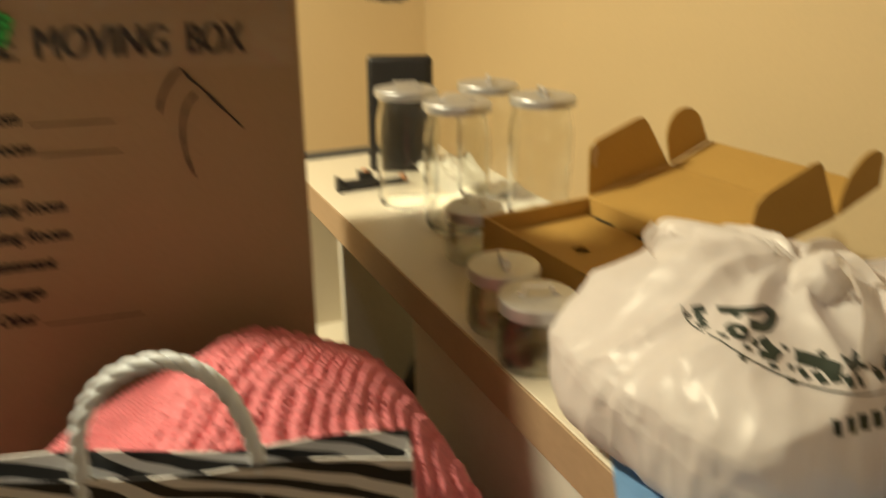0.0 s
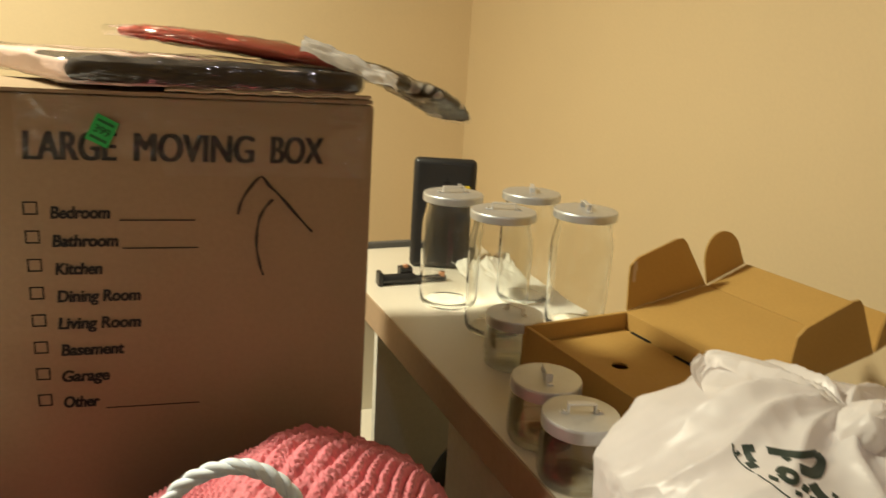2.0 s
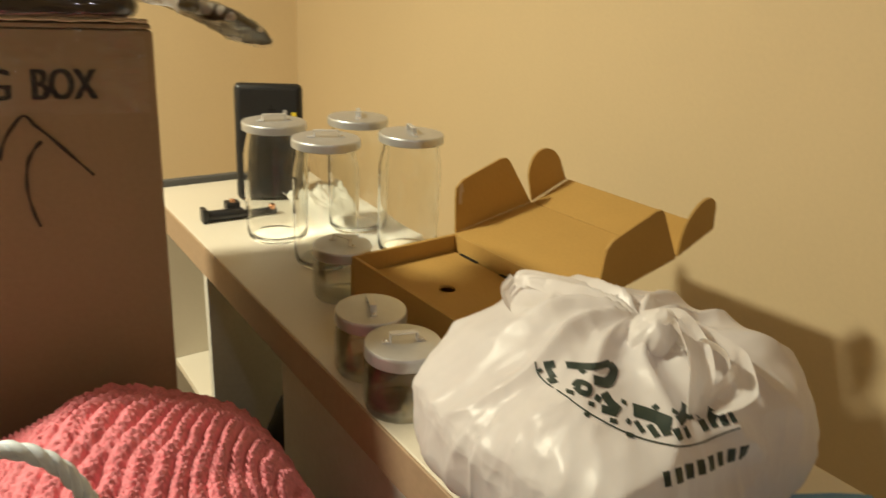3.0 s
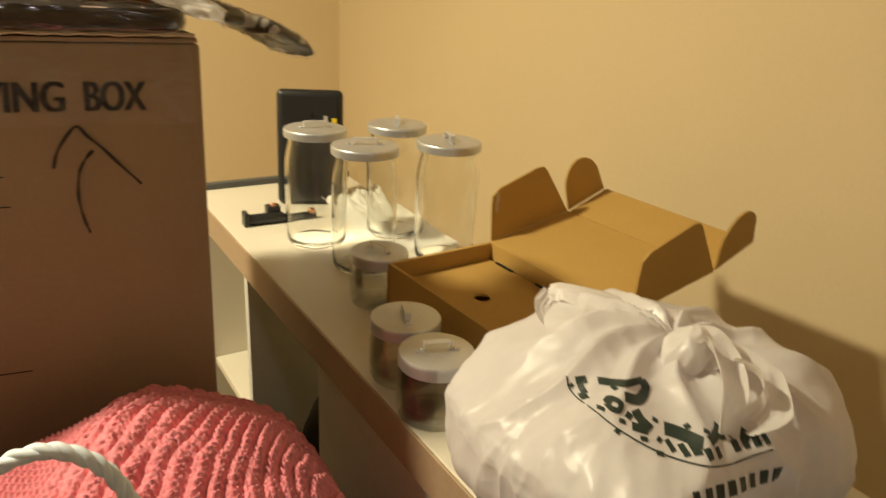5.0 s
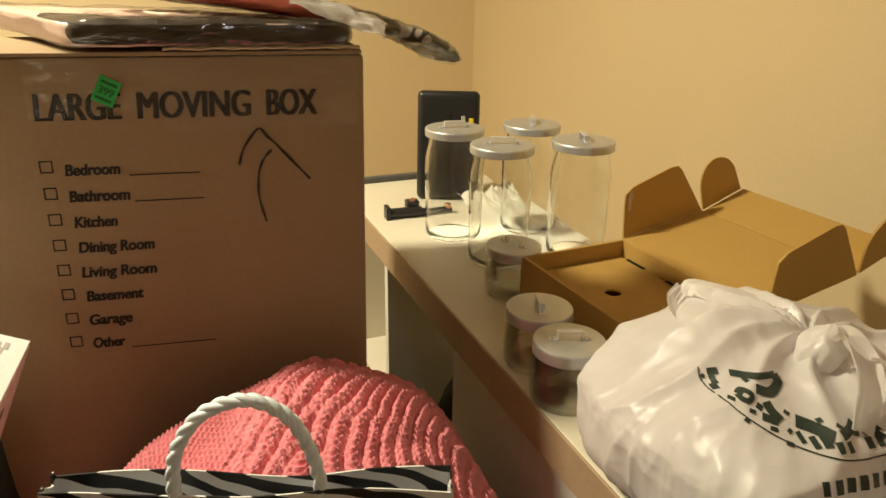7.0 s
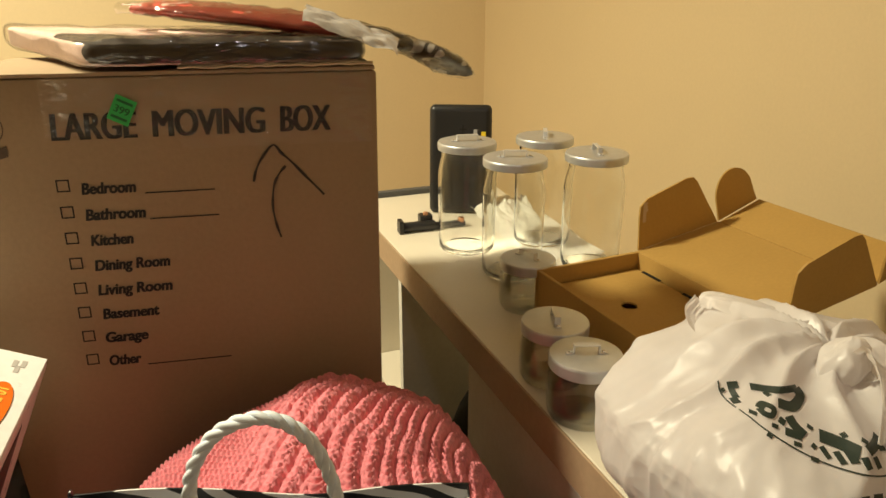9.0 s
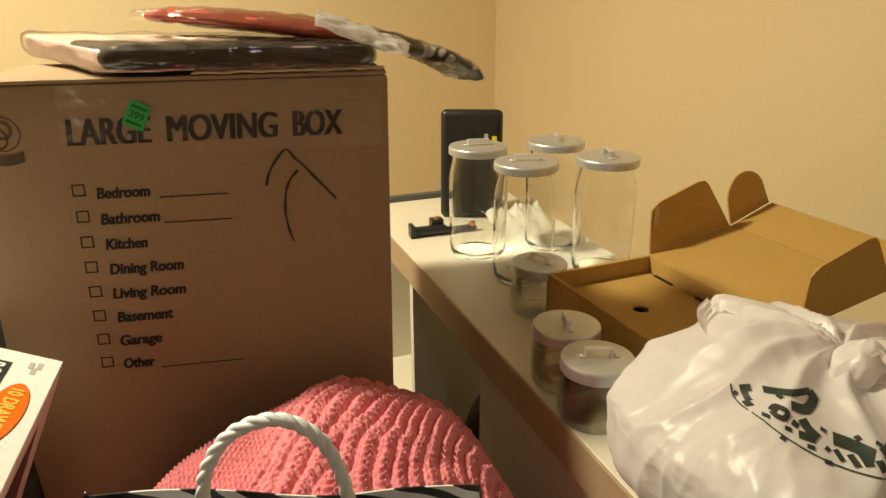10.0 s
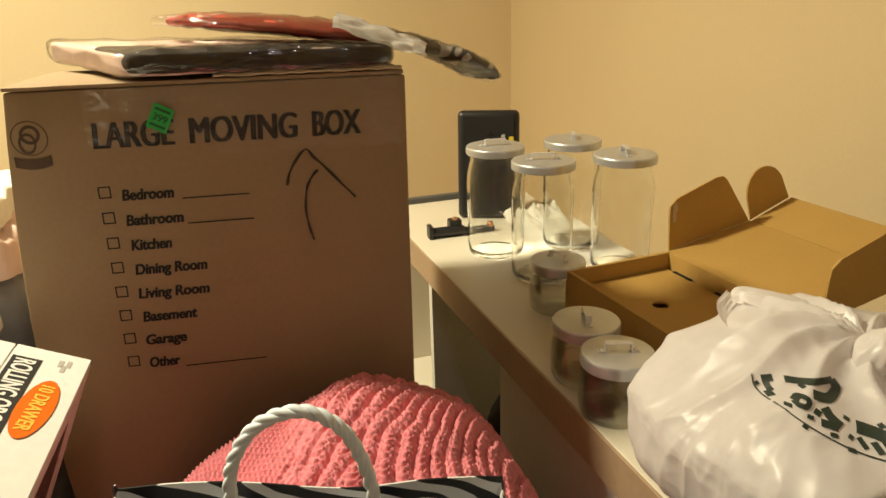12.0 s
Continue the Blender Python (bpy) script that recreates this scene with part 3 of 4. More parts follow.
# ---- the open carton ----
def open_carton():
    m = pose(0.177, 1.227, DT, 0, 0, 3.0)
    ob = thing("open_carton", m, "open golden-brown mailer carton with its lid folded back, on the desk", "cardboard box")
    W, L, H, T = 0.206, 0.315, 0.086, 0.0035
    # local: x across, -y towards the room, z up
    part("base", block(0.0005, -L, 0.0, W, 0, T), M_CARD2, ob)
    part("side_wall", block(0, -T - 0.004, T, W, 0, H, 0.0012), M_CARD2, ob)
    part("side_wall", block(0, -L, T, W, -L + T + 0.004, H, 0.0012), M_CARD2, ob)
    part("front_wall", block(0, -L + 0.008, T, T + 0.003, -0.008, H, 0.0012), M_CARD2, ob)
    part("back_wall", block(W - T, -L + 0.008, T, W, -0.008, H, 0.0008), M_CARD2, ob)
    # inner tray with a finger hole; its notches are not cut through
    def insert():
        bm = bmesh.new()
        cx, cy, r, n = 0.092, -0.128, 0.0125, 32
        hole = [(cx + r * math.cos(2 * math.pi * i / n), cy + r * math.sin(2 * math.pi * i / n)) for i in range(n)]
        x0, x1, y0, y1 = 0.030, W - 0.008, -L + 0.010, -0.012
        out = []
        for hx, hy in hole:
            dx, dy = hx - cx, hy - cy
            k = min(((x1 - cx) / dx if dx > 1e-9 else (x0 - cx) / dx if dx < -1e-9 else 1e9), ((y1 - cy) / dy if dy > 1e-9 else (y0 - cy) / dy if dy < -1e-9 else 1e9))
            out.append((cx + dx * k, cy + dy * k))
        corners = [(x1, y1), (x0, y1), (x0, y0), (x1, y0)]
        for c in corners:
            i = min(range(n), key=lambda q: (out[q][0] - c[0]) ** 2 + (out[q][1] - c[1]) ** 2)
            out[i] = c
        a = [bm.verts.new((x, y, 0.058)) for x, y in hole]
        b = [bm.verts.new((x, y, 0.058)) for x, y in out]
        for i in range(n):
            j = (i + 1) % n
            bm.faces.new((a[i], a[j], b[j], b[i]))
        bmesh.ops.recalc_face_normals(bm, faces=bm.faces)
        bmesh.ops.solidify(bm, geom=bm.faces[:], thickness=0.003)
        return bm
    part("insert", insert(), M_CARD2, ob, "cardboard insert with a finger hole")
    part("insert_fold", surface(2, 8, lambda u, v: (0.008 + 0.023 * u, -L + 0.010 + (L - 0.022) * v, 0.012 + 0.045 * u), 0.003), M_CARD2, ob)
    # thin black plates stand for the shade inside two slots
    for y0, y1 in ((-0.075, -0.030), (-0.175, -0.130)):
        part("slot", block(W - 0.0120, y0, 0.0592, W - 0.0060, y1, 0.0600), M_INKSHADE, ob, "slot, the shade inside it drawn as a black plate")
    # the lid, hinged at the back wall
    P1, P2 = 0.182, 0.097
    lid = part("lid", block(0, -L, -T, P1, 0, 0, 0.0008), M_CARD2, ob, "", pose(W, 0, H, 0, -9.5, 0))
    part("tuck_panel", block(0.001, -L + 0.004, -T, P2, -0.004, 0, 0.0008), M_CARD2, lid, "", pose(P1, 0, 0, 0, -10, 0))

    def dust(y, lean, ear_lean):
        f = [(0.002, 0.0), (0.010, 0.060), (0.014, 0.078), (0.030, 0.088), (0.116, 0.101), (0.130, 0.099), (0.138, 0.090), (0.180, 0.0)]
        part("dust_flap", sheet(f, T), M_CARD2, lid, "", pose(0, y, 0.0005, lean, 0, 0))
        ear = [(0.002, 0.0)] + [(0.045 + 0.044 * math.cos(radians(q)) * (1.0 if q < 90 else 0.92), 0.034 + 0.050 * math.sin(radians(q))) for q in range(170, -1, -10)] + [(0.094, 0.0)]
        part("tuck_ear", sheet(ear, T), M_CARD2, lid, "", pose(P1, 0, 0, 0, -10, 0) @ pose(0, y, 0.0005, ear_lean, 0, 0))
    dust(-0.001, -3, -3)
    part("torn_edge", surface(6, 14, lambda u, v: (0.0125 + 0.010 * u * (0.6 + 0.8 * abs(n3(v * 6, u, 2.0))) + 0.004 * v, -0.0016, 0.050 + 0.036 * v + 0.003 * n3(v * 9, u * 3, 1.0))), M_CARDEDGE, lid, "torn pale paper edge")
    dust(-L - T + 0.001, 3, 12)
    return ob


open_carton()


# ---- the white carrier bag ----
def carrier_bag():
    ob = thing("plastic_bag", pose(0.212, 0.722, DT + 0.011), "full white plastic carrier bag with dark green print, knotted handles", "bag")
    knot = Vector((0.012, -0.010, 0.172))
    bm = bmesh.new()
    bmesh.ops.create_icosphere(bm, subdivisions=7, radius=1)
    for v in bm.verts:
        c = v.co.copy()
        e = 4.2
        k = (abs(c.x) ** e + abs(c.y) ** e + abs(c.z) ** e) ** (-1 / e)
        b = c * k
        up = max(0.0, b.z)
        x = b.x * 0.176 * (1 - 0.06 * up)
        y = b.y * 0.158 * (1 - 0.06 * up)
        z = 0.080 + b.z * 0.080
        # a peak under the loop handle, and a sag towards the wall side
        z += 0.034 * up * math.exp(-((x + 0.035) ** 2 + (y - 0.085) ** 2) / 0.012) + 0.012 * up * math.exp(-((x - 0.04) ** 2 + (y + 0.02) ** 2) / 0.006)
        side_a = 0.875 * x - 0.484 * y
        z -= 0.058 * up * max(0.0, (-side_a - 0.070) / 0.13) ** 1.1
        # a second lobe beyond the knot, with a dip between
        z += up * (0.016 * math.exp(-((x - 0.125) ** 2 + (y + 0.060) ** 2) / 0.005) - 0.014 * math.exp(-((x - 0.070) ** 2 + (y + 0.035) ** 2) / 0.0012))
        z -= 0.012 * up * max(0, (x - 0.10) / 0.09)
        p = Vector((x, y, z))
        r = (p - knot)
        d = math.hypot(r.x, r.y)
        ang = math.atan2(r.y, r.x)
        pull = math.exp(-d * d / 0.040) * min(1.0, d / 0.03)
        fold = 0.0150 * pull * (1 - abs(math.sin(ang * 5.5 + 2.2 * n3(c.x, c.y, c.z, 1.7)))) * min(1.0, up + 0.35 * max(0.0, 1 + b.z))
        def ridge(q, o):
            return 1 - 2 * abs(n3(c.x + o, c.y * 1.0, c.z * 0.55, q))
        rnd = math.atan2(c.y, c.x)
        side = max(0.0, 1 - abs(b.z + 0.1) ** 3)
        pleat = 0.0065 * side * (0.5 - abs(n3(rnd * 3.0, c.z * 0.5, 2.0))) ** 2 * 3 + 0.0018 * side * (1 - 2 * abs(n3(rnd * 8.0, c.z * 0.55, 5.0))) ** 3
        crease = 0.0050 * (ridge(1.5, 3.0) - 0.6) + 0.0016 * (ridge(3.4, 8.0) - 0.6) + (0.0004 + 0.0014 * up) * (ridge(8.0, 1.0) - 0.6) + pleat
        v.co = p + Vector((b.x, b.y, b.z * 0.8)).normalized() * (fold + crease + 0.010 * n3(c.x, c.y, c.z, 1.5))
        v.co.z = max(v.co.z, 0.0008)
    body = part("body", bm, M_BAG, ob, smooth=180)

    inside = bmesh.new()
    bmesh.ops.create_icosphere(inside, subdivisions=4, radius=1)
    for v in inside.verts:
        c = v.co.copy()
        k = (abs(c.x) ** 4 + abs(c.y) ** 4 + abs(c.z) ** 4) ** -0.25
        v.co = Vector((c.x * k * 0.148, c.y * k * 0.130, 0.072 + c.z * k * 0.056)) * (1 + 0.05 * n3(c.x, c.y, c.z, 1.7))
    part("contents", inside, M_LILAC, ob, "dusky pink bundle showing faintly through the film", smooth=180)

    def ribbon(pts, widths, name, twist=0.0, curl=0.10):
        line = spline(pts, 48)
        def fn(u, v):
            i = min(int(u * 48 + 0.5), 48)
            p = line[i]
            d = (line[min(i + 1, 48)] - line[max(i - 1, 0)]).normalized()
            s = d.cross(Vector((0.25, -0.45, 0.85))).normalized()
            n = s.cross(d)
            q = u * (len(widths) - 1)
            a = min(int(q), len(widths) - 2)
            ww = widths[a] + (widths[a + 1] - widths[a]) * (q - a)
            return p + s * (v - 0.5) * ww - n * (curl * ww * (1 - 4 * (v - 0.5) ** 2) + 0.0045 * abs(n3(u * 4, v * 4, twist)) + 0.0007 * abs(n3(u * 3, v * 9, twist + 4)))
        part(name, surface(48, 22, fn), M_BAG, ob, smooth=180)
    # the loose loop, and the ends of the knot
    ribbon([(0.030, -0.020, 0.164), (0.018, 0.020, 0.178), (-0.006, 0.072, 0.188), (-0.026, 0.110, 0.190), (-0.040, 0.122, 0.185)], (0.056, 0.074, 0.066, 0.040, 0.018), "handle", 1, -0.12)
    ribbon([(-0.036, 0.124, 0.187), (-0.058, 0.110, 0.178), (-0.066, 0.076, 0.172), (-0.044, 0.034, 0.170), (0.010, -0.008, 0.166)], (0.016, 0.020, 0.028, 0.046, 0.050), "handle", 4, 0.10)
    # film standing up behind the knot, the twisted band and the bow in front
    ribbon([(-0.030, 0.016, 0.160), (-0.012, 0.012, 0.182), (0.018, -0.004, 0.187), (0.048, -0.018, 0.180), (0.072, -0.032, 0.150)], (0.030, 0.052, 0.060, 0.054, 0.040), "film_fan", 2, 0.16)
    bpy.context.view_layer.update()
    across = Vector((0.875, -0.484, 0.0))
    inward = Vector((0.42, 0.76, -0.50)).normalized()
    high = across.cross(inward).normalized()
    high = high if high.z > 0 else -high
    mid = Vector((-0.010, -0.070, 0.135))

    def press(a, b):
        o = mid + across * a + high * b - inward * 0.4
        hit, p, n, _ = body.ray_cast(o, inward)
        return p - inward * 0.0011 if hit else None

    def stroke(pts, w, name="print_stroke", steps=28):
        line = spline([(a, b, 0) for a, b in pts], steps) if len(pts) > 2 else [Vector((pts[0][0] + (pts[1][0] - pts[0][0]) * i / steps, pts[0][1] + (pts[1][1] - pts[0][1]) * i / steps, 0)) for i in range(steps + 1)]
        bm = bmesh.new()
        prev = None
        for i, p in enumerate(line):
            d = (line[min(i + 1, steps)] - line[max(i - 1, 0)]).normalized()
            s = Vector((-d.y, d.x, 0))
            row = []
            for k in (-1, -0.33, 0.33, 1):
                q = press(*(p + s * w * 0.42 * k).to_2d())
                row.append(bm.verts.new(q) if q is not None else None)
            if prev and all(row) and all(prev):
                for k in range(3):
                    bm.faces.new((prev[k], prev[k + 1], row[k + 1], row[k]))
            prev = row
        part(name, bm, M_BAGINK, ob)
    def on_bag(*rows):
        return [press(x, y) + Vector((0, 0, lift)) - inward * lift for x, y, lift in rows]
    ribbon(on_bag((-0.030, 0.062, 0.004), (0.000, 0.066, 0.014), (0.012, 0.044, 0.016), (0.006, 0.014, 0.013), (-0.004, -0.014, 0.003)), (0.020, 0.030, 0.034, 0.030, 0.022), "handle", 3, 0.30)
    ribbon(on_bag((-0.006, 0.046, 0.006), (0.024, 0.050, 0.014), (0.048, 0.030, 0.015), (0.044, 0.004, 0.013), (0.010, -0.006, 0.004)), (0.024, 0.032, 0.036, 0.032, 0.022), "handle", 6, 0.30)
    bm = bmesh.new()
    bmesh.ops.create_icosphere(bm, subdivisions=5, radius=1)
    for v in bm.verts:
        c = v.co.copy()
        f = 1 + 0.22 * n3(c.x, c.y, c.z, 1.3) + 0.16 * (0.5 - abs(n3(c.x * 1.6, c.y * 1.6, c.z * 0.6, 1.6)))
        v.co = Vector((0.022 * c.x + 0.010 * c.z, 0.020 * c.y, 0.024 * c.z)) * f
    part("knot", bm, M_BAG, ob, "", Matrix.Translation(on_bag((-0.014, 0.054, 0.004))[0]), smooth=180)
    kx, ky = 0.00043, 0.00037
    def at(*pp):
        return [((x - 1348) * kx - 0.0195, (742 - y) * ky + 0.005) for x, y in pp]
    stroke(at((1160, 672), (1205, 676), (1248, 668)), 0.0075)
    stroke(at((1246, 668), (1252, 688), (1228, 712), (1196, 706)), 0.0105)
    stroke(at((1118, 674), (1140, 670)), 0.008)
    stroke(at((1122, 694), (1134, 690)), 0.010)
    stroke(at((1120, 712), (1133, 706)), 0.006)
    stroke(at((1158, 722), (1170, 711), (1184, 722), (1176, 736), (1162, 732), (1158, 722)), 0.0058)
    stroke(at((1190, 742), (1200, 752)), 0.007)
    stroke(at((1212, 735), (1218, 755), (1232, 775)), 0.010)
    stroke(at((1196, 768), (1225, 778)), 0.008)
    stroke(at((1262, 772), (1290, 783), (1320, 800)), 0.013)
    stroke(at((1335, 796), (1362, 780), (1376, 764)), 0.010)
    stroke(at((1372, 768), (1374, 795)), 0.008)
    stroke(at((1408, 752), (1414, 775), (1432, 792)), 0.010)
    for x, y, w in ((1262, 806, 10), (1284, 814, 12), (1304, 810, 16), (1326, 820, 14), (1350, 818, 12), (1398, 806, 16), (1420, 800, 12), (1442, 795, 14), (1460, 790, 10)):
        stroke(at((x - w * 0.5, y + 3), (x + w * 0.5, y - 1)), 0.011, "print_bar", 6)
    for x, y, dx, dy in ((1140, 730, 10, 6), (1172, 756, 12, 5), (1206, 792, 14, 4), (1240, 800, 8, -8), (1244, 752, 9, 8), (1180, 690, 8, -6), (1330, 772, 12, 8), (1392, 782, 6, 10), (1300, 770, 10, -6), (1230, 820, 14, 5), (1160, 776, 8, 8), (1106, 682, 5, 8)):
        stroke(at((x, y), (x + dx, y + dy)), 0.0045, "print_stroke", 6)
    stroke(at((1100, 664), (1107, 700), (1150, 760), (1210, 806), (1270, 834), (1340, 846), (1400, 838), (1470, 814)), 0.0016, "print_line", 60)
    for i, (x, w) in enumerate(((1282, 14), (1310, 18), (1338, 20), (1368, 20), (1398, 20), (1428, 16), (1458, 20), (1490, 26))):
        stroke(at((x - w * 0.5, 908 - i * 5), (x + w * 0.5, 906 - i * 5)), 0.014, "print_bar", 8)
    return ob


carrier_bag()


# ---- tote bag with cord handle, and the knitted blanket behind it ----
def knitted_blanket():
    ob = thing("knitted_blanket", pose(-0.262, 0.930, 0.0), "coral pink chunky ribbed knit blanket, heaped up", "blanket")
    rx, ry, base, top = 0.272, 0.195, 0.484, 0.822

    def fn(u, v):
        a = math.pi * (u - 0.5)
        b = math.pi * (v - 0.5)
        x, y = math.sin(a), -math.sin(b)
        h = max(0.0, 1 - abs(x) ** 1.6 if x < 0 else 1 - abs(x) ** 3.0) ** 0.55 * max(0.0, 1 - abs(y) ** 3.4) ** 0.5
        h *= 1 - 0.05 * (1 - y) * 0.5
        s = 0.020 * n3(x, y, 0.3, 1.6) + 0.012 * n3(x, y, 0.9, 3.1)
        # ribs run from the far edge towards the room; the left part is plain stitch
        q = (x - 0.50 * y + 0.15 * n3(x, y, 5.0, 1.5) + 0.035 * n3(x, y, 2.0, 5.0)) * 38
        c = abs(math.sin(q)) ** 0.7
        mix = min(1, max(0.0, (x + 0.30 - 0.3 * y) * 4))
        st = math.sin(y * ry * 820 + 5.2 * abs(math.cos(2 * q)))
        pl = math.sin(x * rx * 640) * math.sin(y * ry * 560)
        w = min(1, h * 2.5)
        z = base + (top - base) * h + (s + mix * (0.0105 * c * (0.8 + 0.8 * n3(x, y, 8.0, 3.0)) + 0.0030 * st * c + 0.004 * n3(x * 9, y * 9, 4.0, 1.0) + 0.0022 * n3(x * 40, y * 40, 6.0, 1.0)) + (1 - mix) * 0.0050 * pl) * w
        yy = y * ry + 0.015 * n3(x, y, 2, 2)
        return Vector((x * rx * (1.06 if x < 0 else 1.0) * (1 + 0.4 * s), yy, z))
    part("body", surface(560, 420, fn), M_KNIT, ob, smooth=180)
    return ob


knitted_blanket()


def tote():
    ob = thing("gift_bag", pose(-0.320, 0.794, 0.483, 0, 0, -19.7), "zebra-striped paper gift bag with a twisted white cord handle", "bag")
    W, D, H = 0.352, 0.030, 0.367

    def side(x0, y0, x1, y1):
        def fn(u, v):
            x, y = x0 + (x1 - x0) * u, y0 + (y1 - y0) * u
            n = Vector((y1 - y0, x0 - x1, 0)).normalized()
            return Vector((x, y, H * v + 0.004 * v * math.sin(u * 9 + 1))) + n * (0.006 * n3(u * 4, v * 4, x0) * math.sin(math.pi * u))
        return surface(40, 24, fn, 0.0016)
    part("front_panel", side(-W / 2, -D / 2, W / 2, -D / 2), M_ZEBRA, ob, smooth=60)
    part("back_panel", side(W / 2, D / 2, -W / 2, D / 2), M_ZEBRA, ob, smooth=60)
    part("side_panel", side(W / 2, -D / 2, W / 2, D / 2), M_ZEBRA, ob, smooth=60)
    part("side_panel", side(-W / 2, D / 2, -W / 2, -D / 2), M_ZEBRA, ob, smooth=60)
    part("bottom", block(-W / 2, -D / 2, 0, W / 2, D / 2, 0.003), M_ZEBRA, ob)
    line = spline([(-0.064, -0.010, H - 0.05), (-0.064, -0.010, H), (-0.058, -0.008, H + 0.040), (-0.034, -0.006, H + 0.075), (0.004, -0.006, H + 0.089), (0.036, -0.007, H + 0.074), (0.054, -0.008, H + 0.040), (0.062, -0.010, H), (0.062, -0.010, H - 0.05)], 110)
    for k in range(3):
        pts = []
        for i, p in enumerate(line):
            d = (line[min(i + 1, 110)] - line[max(i - 1, 0)]).normalized()
            s = Vector((0, 1, 0))
            up = d.cross(s)
            a = i * 0.42 + k * 2 * math.pi / 3
            pts.append(p + (s * math.cos(a) + up * math.sin(a)) * 0.0030)
        part("cord_strand", tube(pts, 0.0036, 8), M_ROPE, ob, "twisted white cord", smooth=70)
    return ob


tote()


# ---- organizer carton ----
def organizer_carton():
    m = pose(-0.516, 1.084, 0.876, 0, 24, -6.0)
    ob = thing("organizer_carton", m, "glossy white printed carton of a rolling organizer, leaning", "cardboard box")
    part("body", block(-0.30, -0.46, -0.957, 0.0, 0.0, -0.002, 0.003), M_WHITEBOX, ob)
    part("lid_flap", block(-0.30, -0.459, -0.0015, -0.0800, -0.001, 0.0012, 0.0006), M_WHITEBOX, ob)
    part("lid_flap", block(-0.0780, -0.459, -0.0015, -0.001, -0.001, 0.0015, 0.0006), M_WHITEBOX, ob)
    part("print_shade_panel", block(-0.076, -0.222, 0.0016, -0.046, -0.026, 0.0019), M_INKSHADE, ob, "black printed band")
    turn = Matrix(((0, 0, 1, 0), (-1, 0, 0, 0), (0, -1, 0, 0), (0, 0, 0, 1)))
    lettering("lettering", "ROLLING ORGANIZER", M_WHITEINK, ob, Matrix.Translation((-0.071, -0.031, 0.0022)) @ turn, 0.186, 0.020, 0, 0.0010, "white lettering", 0.012)
    bm = lathe([(0, 0.0), (1, 0.0), (1, 0.0006), (0, 0.0006)], 48)
    for v in bm.verts:
        v.co.x *= 0.0165
        v.co.y *= 0.054
    oval = part("oval", bm, M_ORANGE, ob, "orange printed oval", pose(-0.0300, -0.118, 0.0021, 0, 0, -3))
    lettering("lettering", "10 DRAWER", M_YELLOW, oval, Matrix.Translation((-0.0065, 0.042, 0.0010)) @ turn, 0.084, 0.0135, 0, 0.0008, "yellow lettering", 0.012)
    # this face lies in shade; a dark sheet over it carries that shade
    part("print_shade_panel", block(0.0002, -0.455, -0.90, 0.0006, -0.085, -0.030), M_MAROON, ob, "dark maroon side face, its shade put into the colour")
    for x, y in ((-0.020, -0.020), (-0.028, -0.022), (-0.024, -0.032)):
        part("print_bar", block(x - 0.0025, y - 0.010, 0.0016, x + 0.0025, y + 0.004, 0.0019), M_GREYINK, ob)
    return ob


organizer_carton()


# ---- wrapped linens on the moving box ----
def pillow(nx, ny, w, d, h, crumple, seed, e=4.0):
    """A flat rounded slab, w by d by h, centred on its base."""
    bm = bmesh.new()
    bmesh.ops.create_cube(bm, size=2)
    bmesh.ops.subdivide_edges(bm, edges=bm.edges[:], cuts=nx, use_grid_fill=True)
    for v in bm.verts:
        c = v.co.copy()
        # rounded in plan and over the top, flat underneath
        k = max(abs(c.x), abs(c.y)) / max(1e-6, (abs(c.x) ** 9 + abs(c.y) ** 9) ** (1 / 9))
        rim = max(abs(c.x), abs(c.y))
        f = max(rim, abs(c.z)) / max(1e-6, (rim ** e + abs(c.z) ** e) ** (1 / e)) if c.z > 0 else 1.0
        b = Vector((c.x * k * f, c.y * k * f, c.z * f))
        n = crumple * (n3(c.x * w * 30, c.y * d * 30, c.z + seed, 1.0) + 0.5 * n3(c.x * w * 90, c.y * d * 90, c.z + seed, 1.0))
        v.co = Vector((b.x * w / 2, b.y * d / 2, h / 2 + b.z * h / 2 + n * (0.4 if c.z < 0 else 1)))
        v.co.z = max(v.co.z, 0.0)
    return bm


BOXTOP = Matrix.Translation((-0.1161, 1.1179, 1.1751)) @ pose(0, 0, 0, 0, 0, -9.16) @ pose(0, 0, 0, -3.56)


def slab(corners, thick, crumple, seed, e, cuts=26):
    """A soft slab over four base corners (front left, front right, back right, back left), rounded at its rim."""
    fl, fr, br, bl = [Vector(c) for c in corners]
    bm = bmesh.new()
    bmesh.ops.create_cube(bm, size=2)
    bmesh.ops.subdivide_edges(bm, edges=bm.edges[:], cuts=cuts, use_grid_fill=True)
    for v in bm.verts:
        c = v.co.copy()
        k = max(abs(c.x), abs(c.y)) / max(1e-6, (abs(c.x) ** 16 + abs(c.y) ** 16) ** (1 / 16))
        rim = max(abs(c.x), abs(c.y))
        f = max(rim, abs(c.z)) / max(1e-6, (rim ** e + abs(c.z) ** e) ** (1 / e))
        g = 1 - (1 - f) * 0.16
        x, y = (c.x * k * g + 1) / 2, (c.y * k * g + 1) / 2
        p = fl.lerp(fr, x).lerp(bl.lerp(br, x), y)
        n = crumple * (n3(x * 9, y * 3 + c.z, seed) + 0.5 * n3(x * 25, y * 9, c.z + seed))
        v.co = p + Vector((0.3 * n, -0.5 * n, thick * (c.z * f + 1) / 2 + n))
    return bm


